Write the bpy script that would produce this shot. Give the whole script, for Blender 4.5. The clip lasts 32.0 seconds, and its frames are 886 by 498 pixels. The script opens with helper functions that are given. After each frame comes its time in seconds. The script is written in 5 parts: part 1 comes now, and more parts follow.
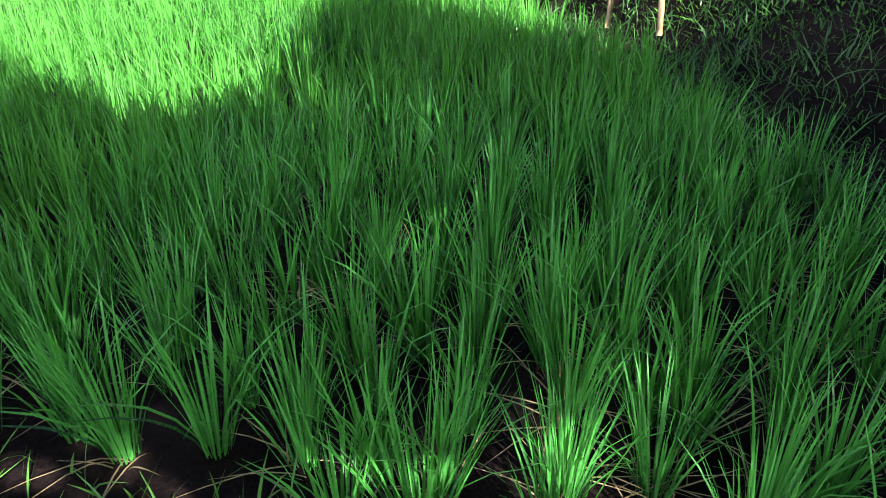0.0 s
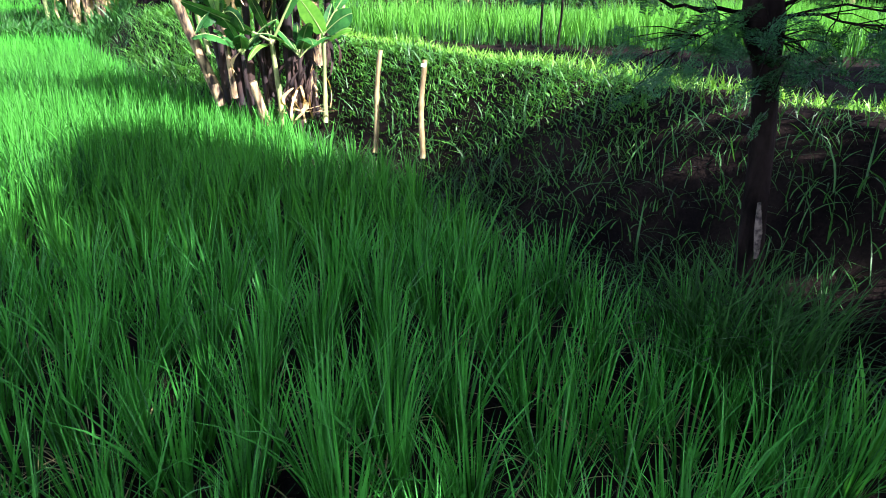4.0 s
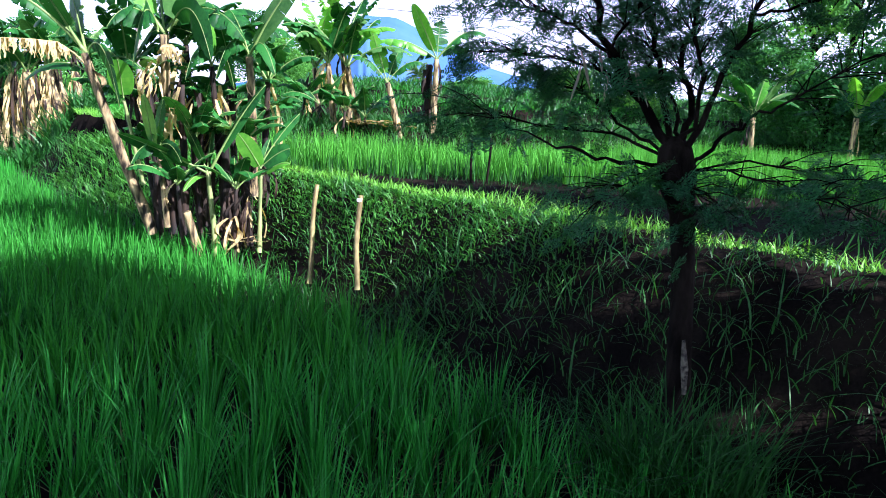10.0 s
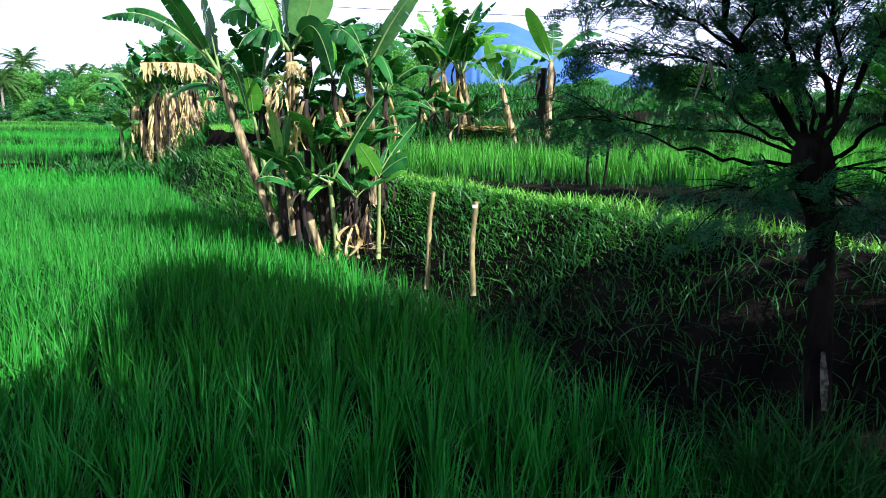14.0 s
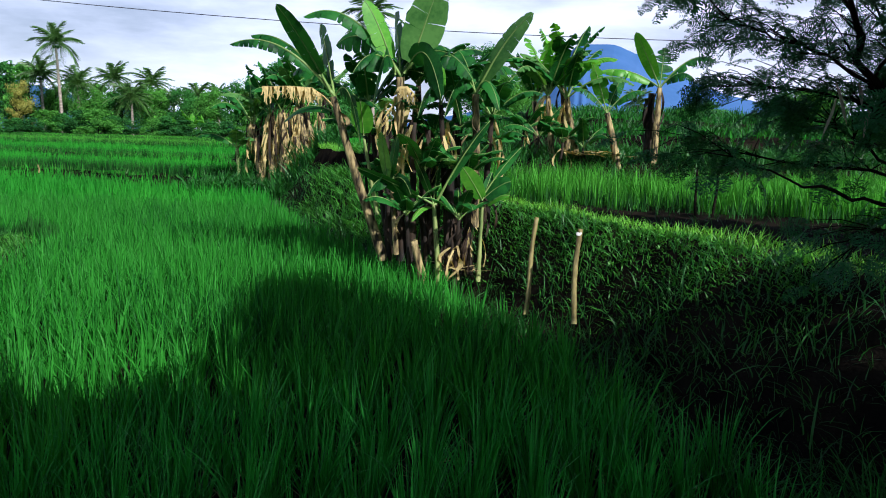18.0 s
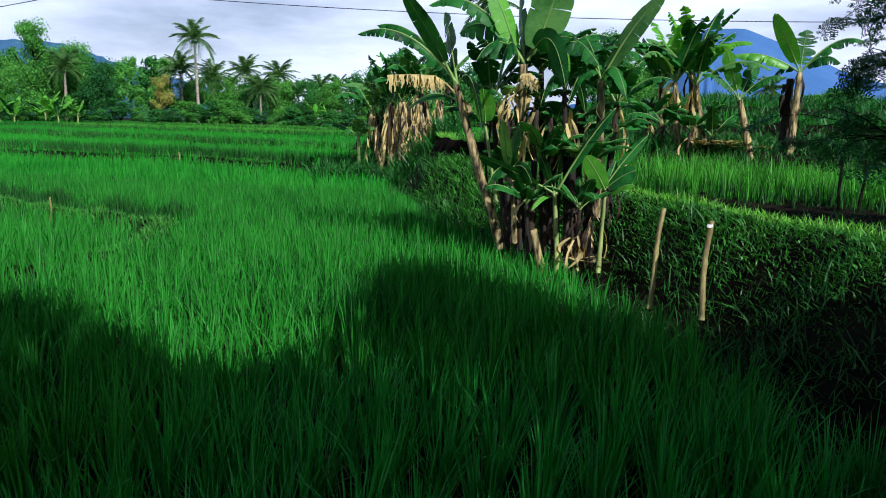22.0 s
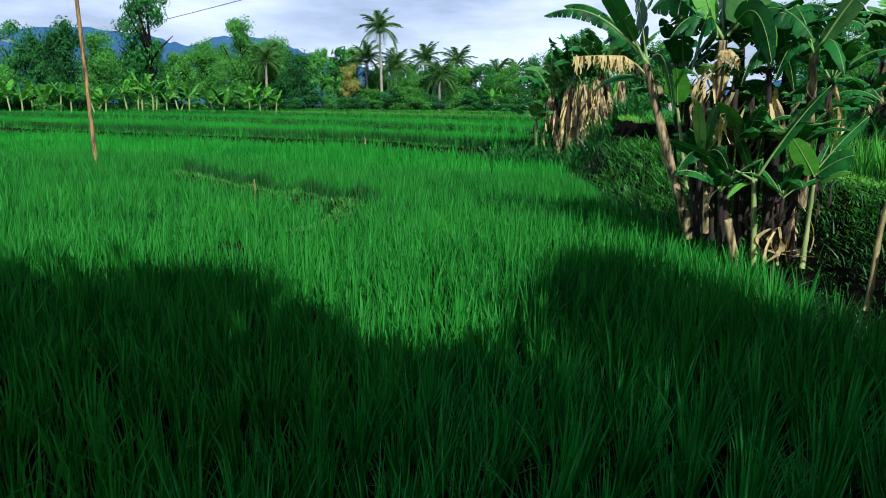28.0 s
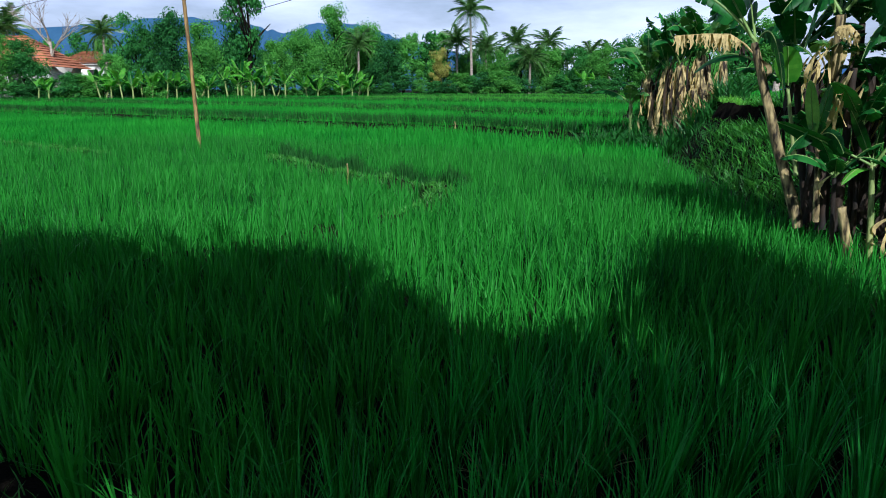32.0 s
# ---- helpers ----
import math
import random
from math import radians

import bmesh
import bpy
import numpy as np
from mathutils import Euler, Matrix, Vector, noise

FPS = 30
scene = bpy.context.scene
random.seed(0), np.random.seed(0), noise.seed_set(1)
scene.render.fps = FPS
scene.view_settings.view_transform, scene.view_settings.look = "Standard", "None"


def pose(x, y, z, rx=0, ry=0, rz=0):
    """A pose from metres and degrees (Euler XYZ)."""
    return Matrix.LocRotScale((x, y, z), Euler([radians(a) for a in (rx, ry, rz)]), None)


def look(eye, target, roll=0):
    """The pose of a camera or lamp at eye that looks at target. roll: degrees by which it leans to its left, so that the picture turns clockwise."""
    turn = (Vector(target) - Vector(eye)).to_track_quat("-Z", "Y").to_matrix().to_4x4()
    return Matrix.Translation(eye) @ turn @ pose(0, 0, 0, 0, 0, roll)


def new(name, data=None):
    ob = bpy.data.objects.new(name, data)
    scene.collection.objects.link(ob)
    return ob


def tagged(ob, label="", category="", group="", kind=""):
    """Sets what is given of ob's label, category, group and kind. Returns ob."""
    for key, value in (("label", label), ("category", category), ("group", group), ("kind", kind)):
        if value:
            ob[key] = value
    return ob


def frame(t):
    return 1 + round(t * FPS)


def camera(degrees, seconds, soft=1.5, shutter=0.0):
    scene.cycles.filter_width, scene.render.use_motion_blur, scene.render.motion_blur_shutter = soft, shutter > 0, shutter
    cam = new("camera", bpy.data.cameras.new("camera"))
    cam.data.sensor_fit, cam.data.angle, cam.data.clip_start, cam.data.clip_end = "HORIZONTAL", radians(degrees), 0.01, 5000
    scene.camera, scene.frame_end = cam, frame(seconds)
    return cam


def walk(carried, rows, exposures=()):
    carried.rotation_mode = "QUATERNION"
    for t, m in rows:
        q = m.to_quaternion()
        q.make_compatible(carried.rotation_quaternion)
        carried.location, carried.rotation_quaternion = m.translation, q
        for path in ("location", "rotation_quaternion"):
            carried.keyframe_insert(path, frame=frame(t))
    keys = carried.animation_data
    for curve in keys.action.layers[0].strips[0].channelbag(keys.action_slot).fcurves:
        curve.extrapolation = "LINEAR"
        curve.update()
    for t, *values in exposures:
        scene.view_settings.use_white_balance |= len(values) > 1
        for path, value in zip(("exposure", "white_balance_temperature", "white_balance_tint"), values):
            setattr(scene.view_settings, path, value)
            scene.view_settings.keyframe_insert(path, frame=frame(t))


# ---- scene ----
cam = camera(64.1, 32.0, 1.0)
PATH = [
    (0, (0.46, 0.005, 1.502), (0.187, 1.716, 0.503), -1.3),
    (0.5, (0.465, 0.007, 1.5), (0.234, 1.727, 0.505), -1.3),
    (1, (0.466, 0.011, 1.499), (0.283, 1.741, 0.513), -0.8),
    (1.5, (0.472, 0.016, 1.505), (0.352, 1.766, 0.544), -0.6),
    (2, (0.49, 0.025, 1.506), (0.435, 1.79, 0.566), -1.3),
    (2.5, (0.522, 0.043, 1.516), (0.566, 1.833, 0.623), -0.1),
    (3, (0.57, 0.046, 1.527), (0.686, 1.871, 0.716), -0.5),
    (3.5, (0.601, 0.049, 1.537), (0.805, 1.889, 0.781), 0.1),
    (5.5, (0.518, -0.002, 1.563), (0.906, 1.864, 0.958), 2.0),
    (6, (0.517, 0.001, 1.571), (0.923, 1.867, 0.98), 2.4),
    (6.5, (0.524, 0.006, 1.572), (0.963, 1.872, 1.0), 2.7),
    (7, (0.526, 0.012, 1.577), (0.972, 1.883, 1.029), 2.7),
    (7.5, (0.531, 0.015, 1.583), (1.012, 1.88, 1.047), 2.5),
    (8, (0.538, 0.017, 1.583), (1.042, 1.883, 1.069), 2.6),
    (8.5, (0.543, 0.013, 1.592), (1.042, 1.889, 1.113), 2.7),
    (9, (0.544, 0.013, 1.599), (1.051, 1.898, 1.164), 3.0),
    (9.5, (0.55, 0.02, 1.604), (1.032, 1.918, 1.198), 2.4),
    (10, (0.555, 0.023, 1.605), (1.033, 1.93, 1.24), 2.5),
    (10.5, (0.558, 0.031, 1.603), (1.001, 1.939, 1.198), 2.3),
    (11, (0.564, 0.038, 1.6), (0.987, 1.953, 1.203), 2.0),
    (11.5, (0.566, 0.035, 1.603), (0.973, 1.953, 1.211), 1.7),
    (12, (0.56, 0.032, 1.604), (0.935, 1.958, 1.217), 1.6),
    (12.5, (0.558, 0.033, 1.602), (0.892, 1.969, 1.229), 1.3),
    (13, (0.55, 0.025, 1.615), (0.819, 1.974, 1.254), 0.8),
    (13.5, (0.547, 0.025, 1.611), (0.766, 1.981, 1.255), 0.7),
    (14, (0.548, 0.026, 1.613), (0.707, 1.988, 1.253), 0.4),
    (14.5, (0.544, 0.019, 1.609), (0.678, 1.985, 1.264), 0.7),
    (16.5, (0.511, 0.019, 1.633), (0.502, 1.991, 1.304), 1.1),
    (17, (0.501, 0.015, 1.637), (0.453, 1.99, 1.32), 1.4),
    (17.5, (0.493, -0.008, 1.646), (0.417, 1.967, 1.343), 1.4),
    (18, (0.485, -0.007, 1.651), (0.377, 1.966, 1.343), 1.5),
    (18.5, (0.477, -0.001, 1.645), (0.333, 1.97, 1.336), 1.6),
    (19, (0.47, 0.005, 1.639), (0.279, 1.972, 1.334), 1.5),
    (19.5, (0.459, 0.002, 1.64), (0.216, 1.963, 1.327), 1.3),
    (20, (0.456, 0.007, 1.641), (0.196, 1.963, 1.316), 1.2),
    (20.5, (0.444, 0.014, 1.637), (0.143, 1.962, 1.296), 1.4),
    (21, (0.43, 0.013, 1.635), (0.073, 1.948, 1.279), 1.5),
    (21.5, (0.417, 0.01, 1.633), (0.019, 1.939, 1.282), 1.5),
    (22, (0.411, 0.002, 1.628), (-0.007, 1.928, 1.284), 1.5),
    (22.5, (0.4, -0.006, 1.629), (-0.055, 1.91, 1.28), 1.8),
    (23, (0.395, 0.005, 1.63), (-0.1, 1.91, 1.276), 1.5),
    (23.5, (0.386, -0.027, 1.646), (-0.137, 1.87, 1.286), 1.3),
    (24, (0.379, -0.018, 1.644), (-0.179, 1.868, 1.279), 1.4),
    (24.5, (0.368, -0.014, 1.642), (-0.222, 1.863, 1.283), 1.3),
    (25, (0.363, -0.006, 1.634), (-0.282, 1.854, 1.283), 1.0),
    (25.5, (0.353, 0.001, 1.634), (-0.314, 1.852, 1.274), 0.9),
    (27.5, (0.312, 0.038, 1.628), (-0.502, 1.823, 1.24), 0.7),
    (28, (0.307, 0.044, 1.624), (-0.56, 1.802, 1.229), 0.6),
    (28.5, (0.293, 0.05, 1.623), (-0.589, 1.799, 1.22), 0.6),
    (29, (0.286, 0.053, 1.624), (-0.627, 1.782, 1.203), 0.5),
    (29.5, (0.278, 0.055, 1.622), (-0.673, 1.758, 1.182), 0.3),
    (30, (0.277, 0.06, 1.624), (-0.706, 1.745, 1.18), 0.3),
    (30.5, (0.277, 0.058, 1.623), (-0.726, 1.731, 1.178), 0.4),
    (31, (0.271, 0.058, 1.62), (-0.753, 1.716, 1.173), 0.5),
    (31.5, (0.27, 0.057, 1.62), (-0.773, 1.703, 1.17), 0.4),
    (32, (0.26, 0.057, 1.621), (-0.815, 1.685, 1.182), 0.0),
]
EXPOSURES = [(0, 2.5, 5950, 54), (2, 2.5, 5950, 54), (3.5, 2.3, 5800, 48), (6, 2.05, 5500, 41), (9, 1.7, 5350, 36), (10, 1.6, 5350, 35), (10.6, 2.0, 5350, 34), (11.5, 1.85, 5350, 32), (13, 1.45, 5400, 28), (14.5, 1.05, 5500, 23),
             (17, 0.4, 5700, 17), (19, 0.25, 5700, 17), (25, 0.18, 5500, 15), (30, 0.2, 5400, 15), (32, 0.12, 5350, 15)]
walk(cam, [(t, look(eye, target, roll)) for t, eye, target, roll in PATH], EXPOSURES)

# ---- sky and sun ----
SUN_AZ, SUN_EL = radians(137.5), radians(38)
world = bpy.data.worlds.new("sky")
scene.world = world
world.use_nodes = True
wn = world.node_tree.nodes
wl = world.node_tree.links
wn.clear()
sky = wn.new("ShaderNodeTexSky")
sky.sky_type = "NISHITA"
sky.sun_disc = False
sky.sun_elevation, sky.sun_rotation = SUN_EL, SUN_AZ
sky.air_density, sky.dust_density, sky.ozone_density = 1.0, 1.5, 1.0
coord = wn.new("ShaderNodeTexCoord")
mapping = wn.new("ShaderNodeMapping")
mapping.inputs["Scale"].default_value = (1.6, 1.6, 6.5)
cloud = wn.new("ShaderNodeTexNoise")
cloud.inputs["Scale"].default_value = 1.6
cloud.inputs["Detail"].default_value = 7
cloud.inputs["Roughness"].default_value = 0.55
ramp = wn.new("ShaderNodeValToRGB")
ramp.color_ramp.elements[0].position, ramp.color_ramp.elements[1].position = 0.25, 0.62
mix = wn.new("ShaderNodeMixRGB")
mix.inputs["Color2"].default_value = (18.8, 20.0, 22.6, 1)
back = wn.new("ShaderNodeBackground")
back.inputs["Strength"].default_value = 0.05
wout = wn.new("ShaderNodeOutputWorld")
wl.new(coord.outputs["Generated"], mapping.inputs["Vector"])
wl.new(mapping.outputs["Vector"], cloud.inputs["Vector"])
wl.new(cloud.outputs["Fac"], ramp.inputs["Fac"])
split = wn.new("ShaderNodeSeparateXYZ")
thin = wn.new("ShaderNodeMapRange")
thin.inputs["From Min"].default_value, thin.inputs["From Max"].default_value = 0.22, 0.42
thin.inputs["To Min"].default_value, thin.inputs["To Max"].default_value = 1.0, 0.08
cover = wn.new("ShaderNodeMath")
cover.operation = "MULTIPLY"
wl.new(coord.outputs["Generated"], split.inputs[0])
wl.new(split.outputs["Z"], thin.inputs["Value"])
wl.new(ramp.outputs["Color"], cover.inputs[0])
wl.new(thin.outputs["Result"], cover.inputs[1])
wl.new(cover.outputs[0], mix.inputs["Fac"])
wl.new(sky.outputs["Color"], mix.inputs["Color1"])
wl.new(mix.outputs["Color"], back.inputs["Color"])
wl.new(back.outputs["Background"], wout.inputs["Surface"])

sun = new("sun", bpy.data.lights.new("sun", "SUN"))
sun.data.energy, sun.data.angle, sun.data.color = 5.0, radians(0.55), (1.0, 0.93, 0.8)
SUN_DIR = Vector((math.sin(SUN_AZ) * math.cos(SUN_EL), math.cos(SUN_AZ) * math.cos(SUN_EL), math.sin(SUN_EL)))
sun.matrix_world = look(SUN_DIR * 60, (0, 0, 0))


# ---- materials ----
def material(name, low, high, scale=6.0, rough=0.6, translucent=0.0, bump=0.0, island=0.35, stretch=(1, 1, 1), fine=60.0, tip=None, spec=0.4, tone=False):
    """A surface whose colour runs between low and high by two scales of noise, and from piece to piece."""
    m = bpy.data.materials.new(name)
    m.use_nodes = True
    n, l = m.node_tree.nodes, m.node_tree.links
    n.clear()
    out = n.new("ShaderNodeOutputMaterial")
    bsdf = n.new("ShaderNodeBsdfPrincipled")
    bsdf.inputs["Roughness"].default_value = rough
    bsdf.inputs["Specular IOR Level"].default_value = spec
    tc = n.new("ShaderNodeTexCoord")
    mp = n.new("ShaderNodeMapping")
    mp.inputs["Scale"].default_value = stretch
    l.new(tc.outputs["Object"], mp.inputs["Vector"])
    big, small = n.new("ShaderNodeTexNoise"), n.new("ShaderNodeTexNoise")
    big.inputs["Scale"].default_value, small.inputs["Scale"].default_value = scale, fine
    big.inputs["Detail"].default_value, small.inputs["Detail"].default_value = 4, 3
    for t in (big, small):
        l.new(mp.outputs["Vector"], t.inputs["Vector"])
    geo = n.new("ShaderNodeNewGeometry")
    add = n.new("ShaderNodeMath")
    add.operation = "MULTIPLY_ADD"
    if tone:
        att = n.new("ShaderNodeAttribute")
        att.attribute_name = "tone"
        l.new(att.outputs["Fac"], add.inputs[0])
    else:
        l.new(geo.outputs["Random Per Island"], add.inputs[0])
    add.inputs[1].default_value = island
    mixn = n.new("ShaderNodeMath")
    mixn.operation = "MULTIPLY_ADD"
    l.new(small.outputs["Fac"], mixn.inputs[0])
    mixn.inputs[1].default_value = 0.5
    l.new(big.outputs["Fac"], mixn.inputs[2])
    l.new(mixn.outputs[0], add.inputs[2])
    ramp = n.new("ShaderNodeValToRGB")
    e = ramp.color_ramp.elements
    e[0].position, e[1].position = 0.6 + island * 0.1, 0.92 + island * 0.75
    e[0].color, e[1].color = (*low, 1), (*high, 1)
    if tip:
        x = ramp.color_ramp.elements.new(1.0)
        x.color = (*tip, 1)
    l.new(add.outputs[0], ramp.inputs["Fac"])
    l.new(ramp.outputs["Color"], bsdf.inputs["Base Color"])
    last = bsdf
    if translucent:
        tr = n.new("ShaderNodeBsdfTranslucent")
        bright = n.new("ShaderNodeMixRGB")
        bright.blend_type = "MULTIPLY"
        bright.inputs["Fac"].default_value = 1
        bright.inputs["Color2"].default_value = (1.7, 1.5, 0.5, 1)
        l.new(ramp.outputs["Color"], bright.inputs["Color1"])
        l.new(bright.outputs["Color"], tr.inputs["Color"])
        ms = n.new("ShaderNodeMixShader")
        ms.inputs["Fac"].default_value = translucent
        l.new(bsdf.outputs[0], ms.inputs[1])
        l.new(tr.outputs[0], ms.inputs[2])
        last = ms
    if bump:
        b = n.new("ShaderNodeBump")
        b.inputs["Strength"].default_value = bump
        b.inputs["Distance"].default_value = 0.02
        l.new(mixn.outputs[0], b.inputs["Height"])
        l.new(b.outputs["Normal"], bsdf.inputs["Normal"])
    l.new(last.outputs[0], out.inputs["Surface"])
    return m


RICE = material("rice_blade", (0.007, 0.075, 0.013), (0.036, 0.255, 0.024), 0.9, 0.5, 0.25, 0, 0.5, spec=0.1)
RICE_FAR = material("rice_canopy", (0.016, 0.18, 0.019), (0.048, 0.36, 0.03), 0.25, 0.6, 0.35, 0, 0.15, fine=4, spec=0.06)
RICE_PALE = material("pale_rice_blade", (0.02, 0.13, 0.013), (0.075, 0.33, 0.03), 0.9, 0.5, 0.22, 0, 0.5, spec=0.1)
# Stem green darkened further for the shade between crowded stalks.
RICE_STEM_SHADED = material("rice_stem_shaded", (0.006, 0.04, 0.008), (0.02, 0.1, 0.016), 0.9, 0.6, 0.05, 0, 0.5, spec=0.1)
# Less red and bluer than RICE: the near clumps' shade in their colour.
RICE_CLUMP = material("rice_clump_blade_shaded", (0.003, 0.045, 0.011), (0.032, 0.29, 0.034), 0.9, 0.42, 0.24, 0, 0.8, spec=0.22, tone=True)
RICE_DRY = material("rice_straw", (0.1, 0.09, 0.035), (0.36, 0.32, 0.13), 3, 0.7, 0.2)
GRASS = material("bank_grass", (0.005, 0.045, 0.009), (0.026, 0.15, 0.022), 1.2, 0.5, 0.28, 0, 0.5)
# Far brighter than GRASS: the sun on the crest is put into the colour.
CREST_GRASS_SUNLIT = material("crest_grass_sunlit", (0.045, 0.2, 0.013), (0.15, 0.46, 0.035), 1.5, 0.5, 0.25, 0, 0.5)
WEED = material("weed_leaf", (0.018, 0.115, 0.014), (0.075, 0.31, 0.034), 2, 0.5, 0.3, 0, 0.4)
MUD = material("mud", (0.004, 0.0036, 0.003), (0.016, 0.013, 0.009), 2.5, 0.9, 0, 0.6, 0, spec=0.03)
BANANA = material("banana_leaf", (0.004, 0.04, 0.011), (0.024, 0.155, 0.024), 3, 0.46, 0.22, 0.2, 0.25, fine=25, spec=0.15)
# Pale green of undersides, also given to leaves that catch the sun.
BANANA_PALE = material("banana_leaf_underside_lit", (0.045, 0.16, 0.035), (0.12, 0.3, 0.075), 3, 0.5, 0.3, 0.1, 0.1, fine=25, spec=0.2)
# Brighter green, on young plants and on some leaves of old ones.
BANANA_BRIGHT = material("bright_banana_leaf", (0.06, 0.3, 0.02), (0.14, 0.45, 0.04), 3, 0.4, 0.4, 0.1, 0.15, fine=25)
MIDRIB = material("leaf_midrib", (0.07, 0.17, 0.03), (0.2, 0.32, 0.08), 4, 0.5)
STEM = material("banana_stem", (0.016, 0.012, 0.005), (0.47, 0.37, 0.16), 18, 0.75, 0, 0.7, 0, (1, 1, 0.3), 26)
STEM_GREEN = material("banana_stem_green", (0.12, 0.2, 0.05), (0.36, 0.42, 0.14), 4, 0.6, 0, 0.2, 0, (1, 1, 0.2), 25)
# Rot brown, darkened further for the shade inside the banana clumps.
STEM_DARK = material("banana_stem_rotten_shaded", (0.006, 0.005, 0.003), (0.042, 0.026, 0.013), 9, 0.8, 0, 0.6, 0, (1, 1, 0.3), 25)
DRY = material("dry_leaf", (0.09, 0.062, 0.02), (0.58, 0.47, 0.2), 9, 0.8, 0.2, 0.3, 0.5)
BAMBOO = material("bamboo", (0.12, 0.095, 0.03), (0.38, 0.33, 0.12), 7, 0.5, 0, 0.2, 0, (1, 1, 0.3), 40)
BARK = material("bark", (0.003, 0.0026, 0.002), (0.02, 0.016, 0.012), 9, 0.9, 0, 0.8, 0, (1, 1, 0.4), 40, spec=0.06)
BARK_PALE = material("palm_bark", (0.2, 0.17, 0.13), (0.42, 0.37, 0.3), 3, 0.8, 0, 0.4, 0, (1, 1, 3), 12)
BARK_BROWN = material("tree_bark", (0.03, 0.025, 0.018), (0.1, 0.085, 0.06), 6, 0.9, 0, 0.5, 0, (1, 1, 0.5), 30)
DEAD_GREY = material("withered_leaf", (0.08, 0.085, 0.06), (0.22, 0.22, 0.16), 8, 0.8, 0.2)
LICHEN = material("lichen", (0.02, 0.018, 0.013), (0.14, 0.13, 0.09), 30, 0.9, 0, 0.5, 0)
FEATHER = material("feather_leaf", (0.006, 0.045, 0.018), (0.028, 0.14, 0.05), 1.5, 0.5, 0.3, 0, 0.5, spec=0.15)
CROWN = material("tree_leaf", (0.026, 0.13, 0.024), (0.12, 0.38, 0.06), 0.5, 0.6, 0.32, 0, 0.35, fine=3, spec=0.1)
CROWN_DARK = material("dark_tree_leaf", (0.013, 0.078, 0.021), (0.06, 0.25, 0.05), 0.5, 0.6, 0.28, 0, 0.35, fine=3, spec=0.1)
CROWN_DEEP = material("deep_green_tree_leaf", (0.008, 0.05, 0.016), (0.036, 0.16, 0.036), 0.5, 0.6, 0.25, 0, 0.35, fine=3, spec=0.1)
CROWN_OLIVE = material("olive_tree_leaf", (0.09, 0.13, 0.015), (0.32, 0.32, 0.06), 0.5, 0.6, 0.2, 0, 0.5, fine=3)
PALM = material("palm_leaf", (0.012, 0.06, 0.012), (0.07, 0.17, 0.035), 0.6, 0.4, 0.15, 0, 0.5, fine=3)
RUST = material("rusty_steel", (0.03, 0.016, 0.008), (0.36, 0.23, 0.07), 9, 0.7, 0, 0.3, 0, (2.2, 2.2, 0.22), 30)
WIRE = material("black_cable", (0.015, 0.015, 0.02), (0.03, 0.03, 0.04), 5, 0.5)
# Distance haze is put into these two base colours as blue.
HILL = material("far_forest_hazed", (0.04, 0.105, 0.2), (0.05, 0.125, 0.23), 0.01, 1.0, 0, 0, 0, fine=0.05, spec=0.0)
VOLCANO = material("far_mountain_hazed", (0.055, 0.135, 0.31), (0.07, 0.155, 0.35), 0.004, 1.0, 0, 0, 0, fine=0.02, spec=0.0)
TILE = material("roof_tile", (0.3, 0.09, 0.04), (0.52, 0.19, 0.09), 1.5, 0.8, 0, 0.3, 0.4, fine=9)
PLASTER = material("plaster", (0.5, 0.5, 0.45), (0.7, 0.7, 0.64), 1.0, 0.8)
DARK = material("dark_opening", (0.015, 0.015, 0.015), (0.03, 0.03, 0.03), 3, 0.5)
WHITE = material("white_tape", (0.6, 0.6, 0.56), (0.75, 0.75, 0.7), 20, 0.6)
RNG = np.random.default_rng(7)


# ---- mesh helpers ----
def mesh_quads(name, verts, quads):
    me = bpy.data.meshes.new(name)
    verts, quads = np.asarray(verts, np.float32).reshape(-1, 3), np.asarray(quads, np.int32).reshape(-1, 4)
    me.vertices.add(len(verts))
    me.vertices.foreach_set("co", verts.ravel())
    me.loops.add(quads.size)
    me.loops.foreach_set("vertex_index", quads.ravel())
    me.polygons.add(len(quads))
    me.polygons.foreach_set("loop_start", np.arange(0, quads.size, 4, dtype=np.int32))
    me.polygons.foreach_set("loop_total", np.full(len(quads), 4, np.int32))
    me.update(calc_edges=True)
    return me


def mesh_ob(name, mesh, mat, parent=None, label="", smooth=False):
    if not mesh.materials:
        mesh.materials.append(mat)
    if smooth:
        mesh.polygons.foreach_set("use_smooth", np.ones(len(mesh.polygons), bool))
    ob = new(name, mesh)
    if parent:
        ob.parent = parent
    if label:
        tagged(ob, label)
    return ob


def ribbons(base, height, width, az, lean, bend, seg=4, twist=0.5, rng=RNG):
    """Curved tapering blades: verts and quads for len(base) of them."""
    n = len(base)
    s = np.linspace(0, 1, seg + 1)[None, :]
    out = height[:, None] * (lean[:, None] * s + bend[:, None] * s ** 2.4)
    up = height[:, None] * (s - 0.45 * np.abs(bend[:, None]) * s ** 2.6) / np.sqrt(1 + lean[:, None] ** 2)
    prof = np.interp(s, [0, 0.3, 0.7, 1], [0.55, 1, 0.75, 0.06])
    w = width[:, None] * prof * 0.5
    tw = az[:, None] + np.pi / 2 + (rng.random((n, 1)) - 0.5) * 2 * twist + (rng.random((n, 1)) - 0.5) * s
    c = np.stack([base[:, :1] + np.cos(az)[:, None] * out, base[:, 1:2] + np.sin(az)[:, None] * out, base[:, 2:3] + up], -1)
    side = np.stack([np.cos(tw) * w, np.sin(tw) * w, np.zeros_like(w)], -1)
    v = np.stack([c - side, c + side], 2).reshape(-1, 3)
